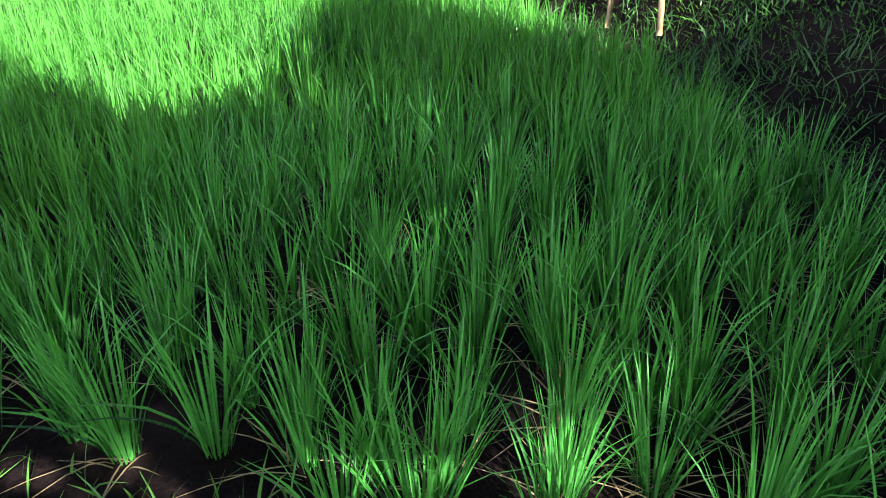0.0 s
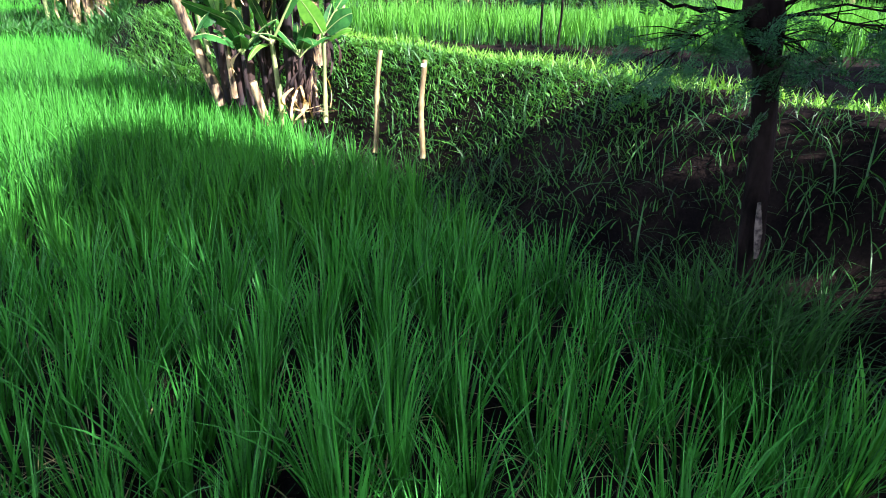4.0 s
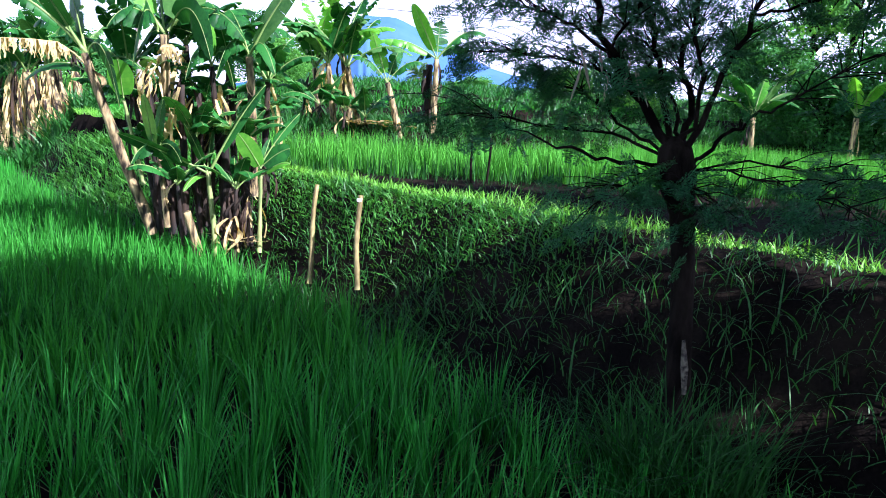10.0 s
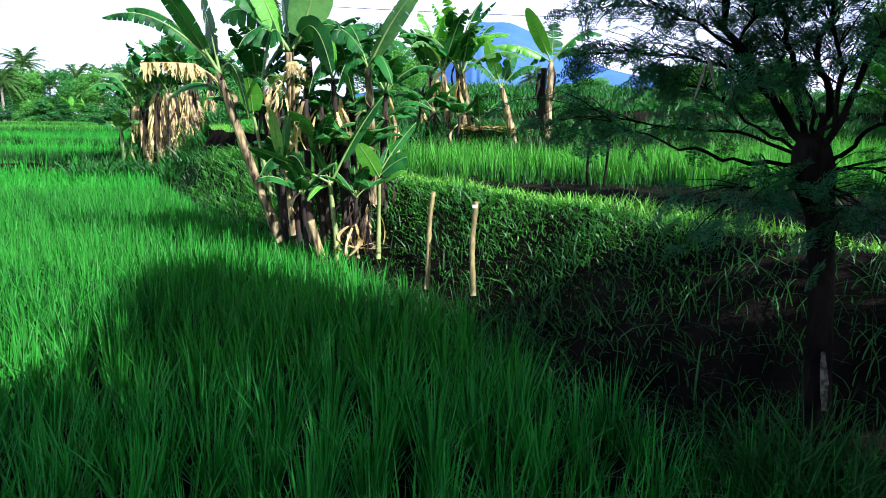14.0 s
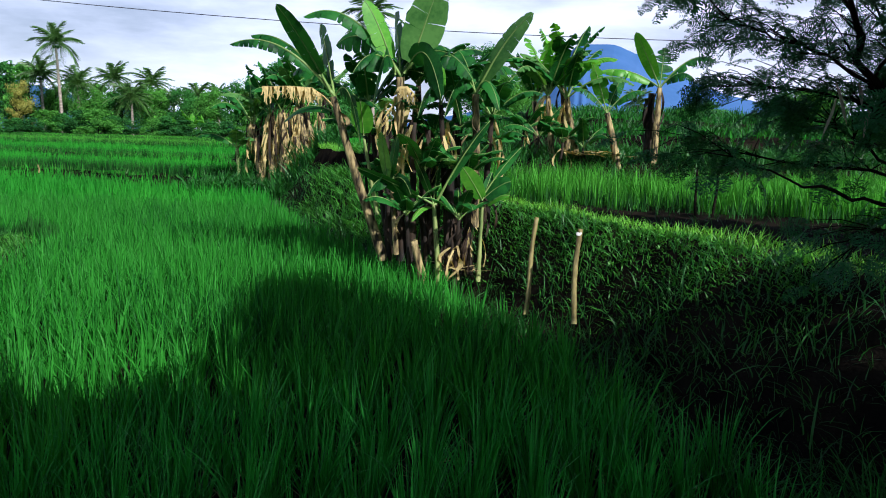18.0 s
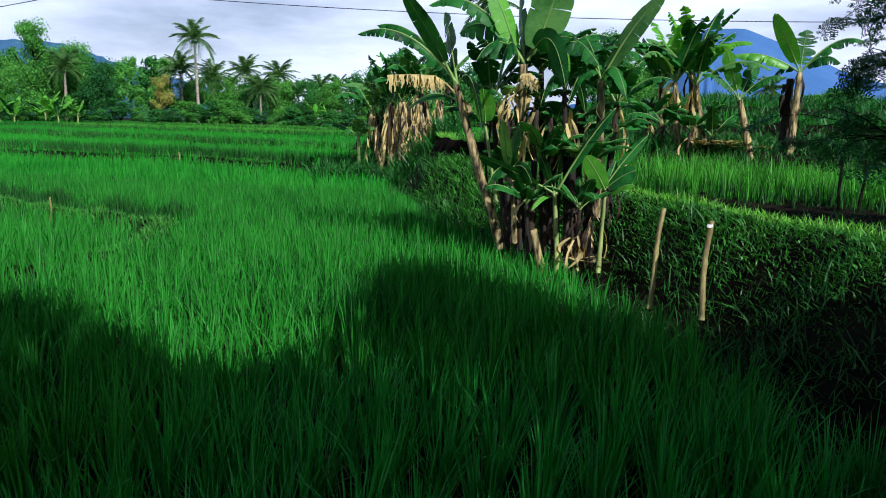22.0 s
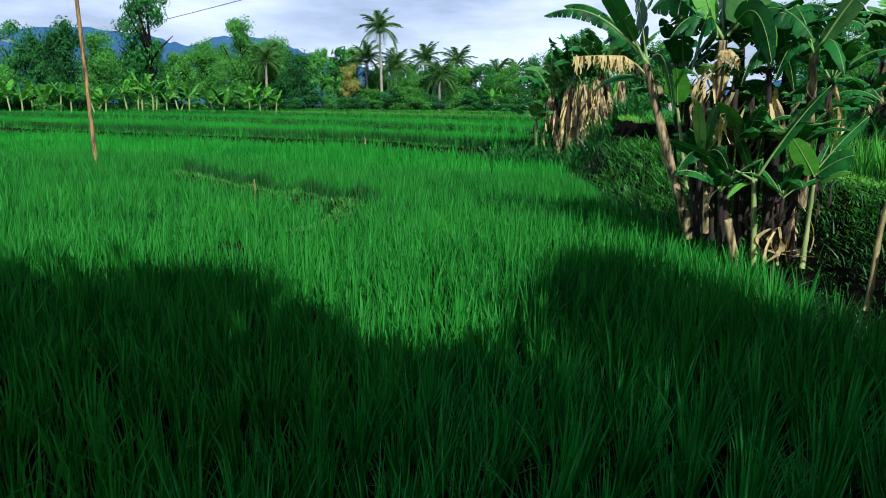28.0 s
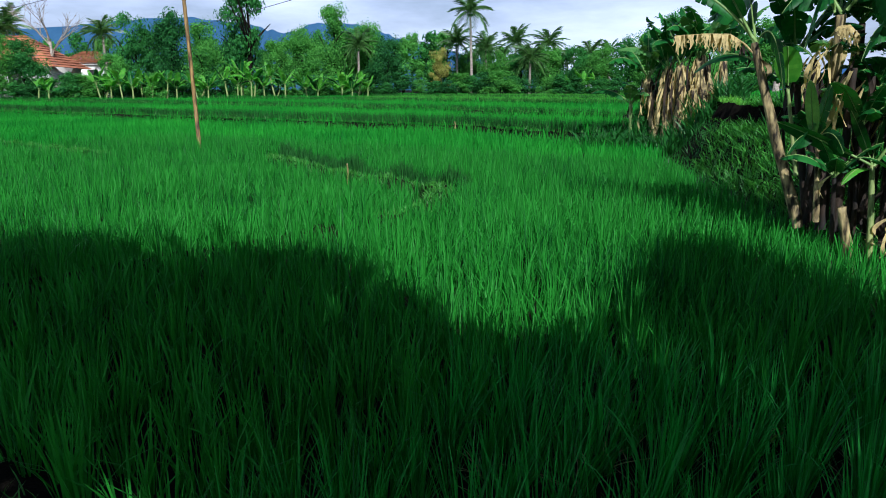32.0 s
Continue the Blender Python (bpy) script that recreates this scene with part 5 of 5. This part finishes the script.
broad_tree("unseen slender tree with a small dense crown, added to shade the bank slope", (5.12, 0.68, 0.7), 4.6, 1.7, SHADE[0], CROWN, 0.2, 0.74, "roadside trees")
# unseen high crowns added to keep the ditch behind the crest dark
for k, (x, y) in enumerate(((6.05, 4.0), (7.1, 3.1), (8.2, 2.2), (9.5, 1.1))):
    broad_tree("unseen slender tree with a high crown, added to shade the ditch", (x, y, 0.7), 5.4, 3.7, SHADE[0], CROWN, 1.1 * k, 0.54, "roadside trees")

# unseen trees added to the right to put the hedge in shade
for k, (x, y, w) in enumerate(((16.0, 7.6, 6.0), (18.6, 8.8, 6.5), (17.6, 5.2, 6.0))):
    broad_tree("unseen tall tree with a dense crown, added to shade the hedge", (x, y, 0.7), 7.4, w, SHADE[0], CROWN_DARK, 0.7 * k, 0.3, "roadside trees")

# ---- the treeline beyond the fields ----
FAR = [
    # place, height, width, crown, leaf, bole
    ((-62.31, 56.07, 1.21), 12.6, 7.5, 6, CROWN_DARK, 0.12), ((-66.36, 57.53, 1.19), 9.0, 6, 5, CROWN_DEEP, 0.1), ((-58.48, 65.56, 1.16), 9.2, 7.6, 0, CROWN, 0.12), ((-58.39, 60.16, 1.19), 6.4, 6.4, 1, CROWN, 0.08),
    ((-48.75, 63.27, 0.94), 5.6, 6.0, 2, CROWN_DEEP, 0.04), ((-56.64, 69.77, 1.01), 7.6, 6, 3, CROWN, 0.1), ((-46.38, 69.90, 1.03), 4.8, 3.6, 5, CROWN_OLIVE, 0.1), ((-58.30, 81.10, 0.93), 7.2, 3.4, 6, CROWN, 0.3),
    ((-69.57, 46.71, 1.24), 7.8, 6, 5, CROWN_DARK, 0.1), ((-67.43, 49.76, 1.23), 8.0, 7, 1, CROWN_DEEP, 0.1), ((-64.07, 50.87, 1.23), 7.0, 6, 3, CROWN, 0.08), ((-71.22, 35.95, 1.19), 5.2, 6, 2, CROWN_DARK, 0.05),
    ((-70.86, 40.83, 1.16), 2.4, 6, 4, CROWN, 0.05), ((-69.10, 43.76, 1.14), 4.2, 5, 0, CROWN, 0.05), ((-72.23, 33.85, 1.20), 5.6, 6, 3, CROWN, 0.05), ((-61.85, 59.52, 1.19), 6.0, 6, 4, CROWN, 0.06),
    ((-59.00, 70.41, 1.14), 7.0, 6, 1, CROWN, 0.06), ((-58.30, 85.98, 1.06), 6.4, 5, 0, CROWN_DARK, 0.1), ((-43.80, 78.52, 0.98), 4.6, 6, 3, CROWN, 0.06), ((-41.02, 80.02, 0.98), 5.0, 6, 1, CROWN_DARK, 0.06),
    ((-38.74, 83.37, 0.97), 5.4, 6.5, 4, CROWN, 0.06), ((-35.06, 82.82, 0.98), 5.2, 6, 0, CROWN_DARK, 0.06), ((-31.51, 82.11, 0.99), 5.2, 6, 2, CROWN, 0.06), ((-28.08, 81.24, 1.00), 5.8, 6, 1, CROWN_DARK, 0.06),
    ((-25.08, 80.13, 1.02), 6.2, 6, 3, CROWN, 0.06), ((-49.99, 81.84, 0.95), 5.2, 5, 2, CROWN, 0.06), ((-16.72, 59.68, 0.98), 6.0, 5, 0, CROWN_DARK, 0.06), ((-14.53, 58.20, 1.00), 5.4, 5, 4, CROWN, 0.06),
    ((-12.93, 62.67, 0.97), 5.4, 6, 1, CROWN_DARK, 0.06), ((-10.74, 65.13, 0.96), 5.2, 6, 3, CROWN, 0.06), ((-73.50, 30.98, 1.21), 6.2, 6, 1, CROWN, 0.06),
    ((1.16, 22.08, 1.61), 1.6, 1.8, 2, CROWN, 0.0), ((0.77, 26.09, 1.60), 2.2, 2.4, 0, CROWN, 0.0), ((1.87, 24.05, 1.63), 1.4, 1.8, 4, CROWN, 0.0), ((-0.01, 30.08, 1.59), 3.2, 4, 3, CROWN_DARK, 0.02),
    ((11.88, 38.43, 2.03), 1.2, 4, 1, CROWN, 0.0), ((14.56, 34.00, 2.02), 1.6, 4, 2, CROWN_DARK, 0.0), ((12.56, 46.54, 2.08), 1.3, 4, 0, CROWN, 0.0), ((9.40, 59.42, 2.29), 1.6, 5, 3, CROWN, 0.0),
    ((-5.89, 19.4, 0.66), 1.2, 1.3, 2, CROWN_DARK, 0.0), ((-5.7, 20.6, 0.60), 2.2, 2.0, 0, CROWN_DARK, 0.0), ((10.35, 17.54, 1.81), 1.5, 3, 1, CROWN, 0.0), ((12.82, 27.48, 2.04), 1.6, 4, 2, CROWN, 0.0),
    ((11.2, 14.6, 1.65), 3.0, 3.0, 2, CROWN_DARK, 0.02), ((11.9, 14.1, 1.63), 2.4, 3.2, 0, CROWN_DARK, 0.0), ((11.7, 12.5, 1.62), 2.6, 3.2, 1, CROWN_DARK, 0.0), ((12.3, 11.9, 1.61), 2.8, 3.2, 3, CROWN_DARK, 0.0), ((14.2, 11.6, 1.60), 3.6, 3.4, 2, CROWN_DARK, 0.0), ((15.0, 10.0, 1.60), 3.8, 3.4, 1, CROWN_DARK, 0.0),
    ((13.2, 15.0, 1.65), 5.6, 3.4, 5, CROWN, 0.36), ((15.4, 13.6, 1.67), 6.0, 4.2, 6, CROWN_DARK, 0.3), ((16.5, 17.4, 1.64), 6.2, 4.0, 5, CROWN, 0.36),
]
r = random.Random(12)
for i, (at, h, w, k, mat, bole) in enumerate(FAR):
    at = (at[0], at[1], on_land(at[0], at[1]) - 0.05)
    label = {CROWN: "broad-leaved green tree with an uneven leafy crown", CROWN_DARK: "dark green bushy tree with dense leaves", CROWN_DEEP: "deep green tree with a dense shady crown", CROWN_OLIVE: "yellowing tree with thin olive leaves"}[mat]
    far = math.hypot(at[0], at[1]) > 55
    h, w = (h * 1.22, w * 1.12) if far else (h, w)
    broad_tree(label, at, h, w, (CROWNS + AIRY)[k], mat, r.random() * 6, bole, name="tree" if h > 3.5 else "bush", category="tree" if h > 3.5 else "bush", trunk=i)
for i in range(26):
    a = radians(-62 + 52 * i / 25 + r.uniform(-0.6, 0.6))
    d = r.uniform(93, 106)
    x, y = 0.4 + math.sin(a) * d, math.cos(a) * d
    broad_tree("leafy green tree in the wood behind the fields", (x, y, on_land(x, y) - 0.05), r.uniform(7.2, 9.6) - 2.5 * (i > 15), r.uniform(6.5, 9), BUSHES[i % 3], (CROWN, CROWN_DARK)[i % 2], r.random() * 6, 0.05, group="trees in the wood behind")
# low growth at the foot of the treeline
for i in range(52):
    t = i / 51
    a = radians(-64 + 56 * t + r.uniform(-0.3, 0.3))
    d = r.uniform(76, 84) * (1 - 0.2 * step(np.array(t), 0.85, 1.0))
    x, y = 0.4 + math.sin(a) * d, math.cos(a) * d
    broad_tree("low leafy bush at the edge of the rice", (x, y, on_land(x, y) - 0.05), r.uniform(1.6, 3.4), r.uniform(3.6, 6), BUSHES[i % 3], (CROWN_DARK, CROWN_DEEP, CROWN)[i % 3], r.random() * 6, 0.0, name="bush", category="bush", group="bushes at the far field edge")


# ---- palms ----
def frond_mesh(seed, droop):
    r = random.Random(seed)
    parts = []
    n = 22
    pts = bez((0, 0, 0), (0.5, 0, 0.28), (1.0, 0, 0.12 - droop), n)
    parts.append(tube(pts, [0.014 * (1 - 0.8 * i / n) for i in range(n + 1)], 4))
    for i in range(3, n):
        t = i / n
        L = 0.34 * math.sin(math.pi * (0.12 + 0.8 * t)) ** 0.7
        for sgn in (-1, 1):
            p = pts[i]
            d = Vector((0.55, sgn * 0.75, -0.3 - r.random() * 0.55)).normalized() * L * r.uniform(0.8, 1.1)
            w = Vector((0.02, 0, 0.006))
            parts.append(([tuple(p - w), tuple(p + w), tuple(p + d + w * 0.2), tuple(p + d - w * 0.2)], [(0, 1, 2, 3)]))
    return mesh_quads("frond", *join(parts))


FRONDS = [frond_mesh(1, 0.25), frond_mesh(2, 0.5), frond_mesh(3, 0.85)]


def palm(at, height, size, seed, label="slender coconut palm with a ragged crown", fronds=24):
    r = random.Random(seed)
    z = on_land(at[0], at[1]) - 0.05
    p = thing("coconut_palm", label, "palm tree", (at[0], at[1], z), "coconut palms at the far field edge")
    lean = Vector((r.uniform(-0.05, 0.05), r.uniform(-0.05, 0.05), 0)) * height
    pts = bez((0, 0, 0), lean * 0.2 + Vector((0, 0, height * 0.5)), lean * 0.5 + Vector((0, 0, height)), 10)
    mesh_ob("trunk", mesh_quads("trunk", *tube(pts, [0.2 - 0.09 * i / 10 for i in range(11)], 8, 0.05, r)), BARK_PALE, p, smooth=True)
    for i in range(fronds):
        t = i / (fronds - 1)
        f = mesh_ob("frond", FRONDS[min(2, int(t * 3))], PALM, p)
        f.location = pts[-1] + Vector((0, 0, 0.1))
        f.rotation_euler = (r.uniform(-0.3, 0.3), 0.45 * t - 1.15 * (1 - t) + r.uniform(-0.15, 0.15), i * 2.4 + r.uniform(-0.3, 0.3))
        s = size * r.uniform(0.85, 1.1)
        f.scale = (s, s, s)
    nuts = [tube([pts[-1] + Vector((math.cos(a) * 0.2, math.sin(a) * 0.2, -0.05)), pts[-1] + Vector((math.cos(a) * 0.28, math.sin(a) * 0.28, -0.16)), pts[-1] + Vector((math.cos(a) * 0.24, math.sin(a) * 0.24, -0.34))], [0.06, 0.13, 0.05], 6) for a in (0.3, 1.5, 2.7, 4.1, 5.3)]
    tagged(mesh_ob("coconuts", mesh_quads("coconuts", *join(nuts)), BANANA, p, smooth=True), kind="stuff")


for i, (at, h, s) in enumerate([
        ((-44.75, 74.49, 1.14), 9.6, 2.7), ((-49.95, 79.51, 1.11), 6.6, 2.6), ((-44.91, 77.89, 1.12), 5.6, 2.5), ((-42.58, 81.46, 1.11), 6.4, 2.6), ((-39.79, 85.08, 1.09), 6.2, 2.6), ((-39.19, 78.70, 1.13), 4.2, 2.6),
        ((-35.00, 87.18, 1.09), 5.0, 2.3), ((-33.53, 89.90, 1.08), 5.2, 2.3), ((-38.43, 87.90, 1.08), 4.4, 2.2), ((-77.87, 48.60, 1.22), 7.0, 2.6), ((-55.03, 65.90, 1.17), 5.6, 2.4), ((-82.46, 40.28, 1.26), 7.4, 3.0), ((-83.10, 38.93, 1.26), 6.6, 3.0),
        ((-26.90, 85.85, 1.11), 5.2, 2.4), ((-6.76, 45.51, 1.80), 7.6, 2.0), ((12.66, 58.84, 2.36), 1.9, 1.5)]):
    palm(at, h, s, 200 + i)

# bananas along the far edge
for i, (px, h) in enumerate([((-67.23, 34.96, 1.20), 2.0), ((-64.67, 39.51, 1.18), 2.2), ((-62.83, 40.57, 1.18), 1.6), ((-62.73, 42.56, 1.16), 2.2), ((-61.45, 44.38, 1.16), 2.0), ((-58.91, 46.11, 1.15), 2.4), ((-57.16, 48.28, 1.14), 2.2), ((-56.30, 49.28, 1.14), 2.3), ((-55.50, 50.19, 1.13), 2.5), ((-54.10, 51.71, 1.13), 2.4), ((-51.82, 54.00, 1.12), 1.7), ((-48.62, 55.59, 1.12), 1.4), ((-48.70, 58.17, 1.10), 1.5), ((-32.81, 72.89, 0.92), 1.6), ((-30.01, 74.10, 0.92), 1.6)]):
    for j, (ox, oy) in enumerate(((0, 0), (0.9, 0.5), (-0.7, 0.8))[:2 + i % 2]):
        x, y, top = px[0] + ox, px[1] + oy, h * (0.75, 0.55, 0.42)[j] * (0.75 + 0.5 * ((i * 7) % 5) / 4)
        z = on_land(x, y)
        banana_plant("distant banana plant with pale stem and light leaves", (x, y, z), (x + 0.3 * (j - 1) * ((i * 3) % 4 - 1), y, z + top), 0.11, STEM_GREEN, 6 + i % 3, 1.5 + 0.25 * (i % 4), 0.6, 300 + 3 * i + j, 0, group="banana plants at the far field edge", mats=[BANANA_BRIGHT, BANANA_BRIGHT, BANANA], az0=i + 2 * j, lift=1.0)

# ---- bare tree ----
def bare_tree(at):
    r = random.Random(9)
    t = thing("bare_tree", "tall leafless tree with thin forking branches", "tree", (at[0], at[1], on_land(at[0], at[1])))
    mesh_ob("trunk", mesh_quads("trunk", *tube([(0, 0, 0), (0.1, 0, 3), (0, 0, 6.2)], [0.26, 0.18, 0.12], 8, 0.05, r)), BARK_PALE, t, smooth=True)

    def fork(p, d, L, rad, depth, out):
        e = p + d * L
        out.append(tube([p, p.lerp(e, 0.5) + Vector((r.uniform(-0.1, 0.1), r.uniform(-0.1, 0.1), 0.08)) * L * 0.4, e], [rad, rad * 0.8, rad * 0.55], 5, close=False))
        if depth:
            for k in range(3 if depth > 1 else 4):
                n = (d + Vector((r.uniform(-0.8, 0.8), r.uniform(-0.8, 0.8), r.uniform(-0.15, 0.5)))).normalized()
                fork(p.lerp(e, r.uniform(0.55, 1.0)), n, L * r.uniform(0.55, 0.75), rad * 0.55, depth - 1, out)

    for k in range(5):
        out = []
        a = k * 1.3
        fork(Vector((0.04, 0, 4.4 + 0.4 * k)), Vector((math.cos(a) * 0.75, math.sin(a) * 0.5, 0.75)).normalized(), 2.6, 0.08, 3, out)
        mesh_ob("branch", mesh_quads("branch", *join(out)), BARK_PALE, t)


bare_tree((-77.08, 41.99, 1.13))


# ---- village houses ----
def house(label, at, turn, w, d, wall_h, roof_h, over=0.6):
    h = thing("house", label, "house", (at[0], at[1], on_land(at[0], at[1]) - 0.1))
    h.rotation_euler = (0, 0, turn)
    t = 0.2

    def box(name, x0, x1, y0, y1, z0, z1, mat, parent=h):
        v = [(x, y, z) for z in (z0, z1) for x, y in ((x0, y0), (x1, y0), (x1, y1), (x0, y1))]
        return mesh_ob(name, mesh_quads(name, v, [(3, 2, 1, 0), (4, 5, 6, 7), (0, 1, 5, 4), (1, 2, 6, 5), (2, 3, 7, 6), (3, 0, 4, 7)]), mat, parent)

    box("wall", -w / 2, w / 2, -d / 2, -d / 2 + t, 0, wall_h, PLASTER)
    box("wall", -w / 2, w / 2, d / 2 - t, d / 2, 0, wall_h, PLASTER)
    box("wall", -w / 2, -w / 2 + t, -d / 2 + t, d / 2 - t, 0, wall_h, PLASTER)
    box("wall", w / 2 - t, w / 2, -d / 2 + t, d / 2 - t, 0, wall_h, PLASTER)
    for x in (-w * 0.28, w * 0.28):
        win = box("window", x - 0.6, x + 0.6, -d / 2 - 0.04, -d / 2 - 0.003, wall_h * 0.4, wall_h * 0.8, DARK)
        box("sill", x - 0.7, x + 0.7, -d / 2 - 0.14, -d / 2 - 0.003, wall_h * 0.36, wall_h * 0.39, PLASTER, win)
    W, D, R = w / 2 + over, d / 2 + over, w / 2 - d / 2 * 0.8
    roof = new("roof")
    roof.parent = h
    for face in range(4):
        a, b, c, e = {0: ((-W, -D), (W, -D), (R, 0), (-R, 0)), 1: ((W, D), (-W, D), (-R, 0), (R, 0)), 2: ((W, -D), (W, D), (R, 0), (R, 0)), 3: ((-W, D), (-W, -D), (-R, 0), (-R, 0))}[face]
        rows = 12
        vs, qs = [], []
        for k in range(rows):
            for q, lift in ((k / rows, 0.07), ((k + 1.05) / rows, 0.0)):
                q = min(q, 1)
                l0 = Vector((*a, 0)).lerp(Vector((*e, 0)), q)
                l1 = Vector((*b, 0)).lerp(Vector((*c, 0)), q)
                for p in (l0, l1):
                    vs.append((p.x, p.y, wall_h - 0.1 + roof_h * q + lift))
            o = k * 4
            qs.append((o, o + 1, o + 3, o + 2))
        mesh_ob("tile_course", mesh_quads("tile_course", vs, qs), TILE, roof)
    return h


house("village house with a wide orange tiled hip roof", (-83.22, 38.68, 1.14), 0.7, 15, 9, 3.6, 3.4, 1.0)
house("small pale village house with an orange roof", (-85.35, 51.2, 1.06), 0.5, 5.0, 4.2, 4.3, 1.5)
house("low hut with a red tiled roof", (-71.96, 46.71, 1.12), 0.4, 2.6, 2.4, 1.9, 0.8, 0.3)


# ---- distant hills ----
def ridge(name, label, mat, pts, depth, jag, seed):
    """A long range whose skyline runs through pts (x, y, height)."""
    r = np.random.default_rng(seed)
    n, m = 240, 14
    px, py, pz = (np.array(c, float) for c in zip(*pts))
    u = np.linspace(0, len(pts) - 1, n)
    k = np.arange(len(pts))
    X, Y = np.interp(u, k, px), np.interp(u, k, py)
    Z = np.interp(u, k, pz)
    Z = np.convolve(np.pad(Z, 6, "edge"), np.ones(13) / 13, "valid")
    jag *= 0.5
    wob = np.interp(u * 8, np.arange(len(pts) * 8 + 1), r.normal(0, jag, len(pts) * 8 + 1))
    rows = []
    for j in range(m):
        t = j / (m - 1)
        f = (1 - t) ** 1.25
        rib = 1 + 0.03 * np.sin(u * 3 + 3 * np.sin(u * 2)) * t
        L = np.hypot(X, Y)
        rows.append(np.stack([X * (1 - depth * t * rib), Y * (1 - depth * t * rib), (Z + wob * (1 - t)) * f - 4 * t], -1))
    i = np.arange(m - 1)[:, None] * n + np.arange(n - 1)[None, :]
    ob = mesh_ob(name, mesh_quads(name, np.stack(rows), np.stack([i, i + 1, i + n + 1, i + n], -1)), mat, smooth=True)
    return tagged(ob, label, "mountain", kind="structure")


ridge("backdrop_hills", "low forested hills on the horizon, haze blue in colour", HILL, [(-3600, 1300, 180), (-3000, 1450, 226), (-2466, 1500, 230), (-2000, 1500, 228), (-1690, 1500, 192), (-1510, 1500, 156), (-1419, 1500, 180), (-1258, 1500, 172), (-1140, 1500, 135), (-1000, 1500, 102), (-850, 1550, 60), (-700, 1600, 20)], 0.25, 5, 3)
ridge("backdrop_mountain", "volcano with a flat notched summit, haze blue in colour", VOLCANO, [(-900, 4300, 0), (-450, 4200, 90), (-100, 4100, 150), (180, 4000, 254), (330, 4000, 380), (440, 4000, 480), (497, 4000, 535), (560, 4000, 526), (681, 4000, 531), (780, 4000, 490), (895, 4000, 446), (1230, 4000, 290), (1700, 3900, 180), (2600, 3700, 80), (4200, 3000, 10)], 0.3, 1, 5)

# ---- small things ----
heap = thing("fallen_leaf_heap", "heap of dry brown leaves on the bank below the bananas", "dead leaves", (2.28, 12.30, 1.46))
heap.location.z = on_land(heap.location.x, heap.location.y)
litter_bed(heap, (2.2, 12.20, 1.43), 70, 0.2, 0.15, 41, 0.34, 0.08)
litter_bed(heap, (2.83, 12.20, 1.40), 12, 0.15, 0.12, 42, 0.34, 0.08)
grass_patch("far_bank_grass", "light grass on the bank behind the upper terrace", 56000, (-5, 16, 10.5, 15), lambda x, y: (y - 0.12 * x > 11.2) & (y - 0.12 * x < 13.6) & (crest_distance(x, y) < 0.1) & in_view(x, y, -25, 60), 0.15, 0.42, 0.022, 2, GRASS, 9)
grass_patch("far_bank_grass", "dark rough grass on the steps of the upper terraces", 32000, (-2, 18, 13, 30), lambda x, y: (y - 0.12 * x > 13.4) & (y - 0.12 * x < 28.5) & in_view(x, y, -8, 60), 0.2, 0.5, 0.04, 2, GRASS, 20)
grass_patch("weeds", "leafy weeds on the bank between the banana clumps", 15000, (-3.2, 0.2, 8.2, 15), lambda x, y: (np.abs(crest_distance(x, y) - 0.2) < 0.7), 0.1, 0.34, 0.02, 3, WEED, 10, 1.1, 0.9)
grass_patch("weeds", "rank weeds round the feet of the old banana plants", 3200, (-7.6, -3.2, 17.4, 19.4), lambda x, y: np.hypot((x + 5.3) / 2.2, (y - 18.4) / 0.9) < 1, 0.3, 0.9, 0.05, 3, GRASS, 19, 0.5, 0.8)
straw = thing("straw_tuft", "dry straw stubble lying on the mud", "straw", (0.75, 1.35, 0.02))
rr = np.random.default_rng(31)
n = 26
v, q = ribbons(np.stack([rr.normal(0, 0.1, n), rr.normal(0, 0.05, n), np.full(n, 0.02)], -1), rr.uniform(0.05, 0.16, n), np.full(n, 0.005), rr.random(n) * 6.28, rr.uniform(1, 4, n), rr.uniform(0, 0.3, n), 3, 0.5, rr)
tagged(mesh_ob("straw_litter", mesh_quads("straw_litter", v, q), RICE_DRY, straw), kind="stuff")
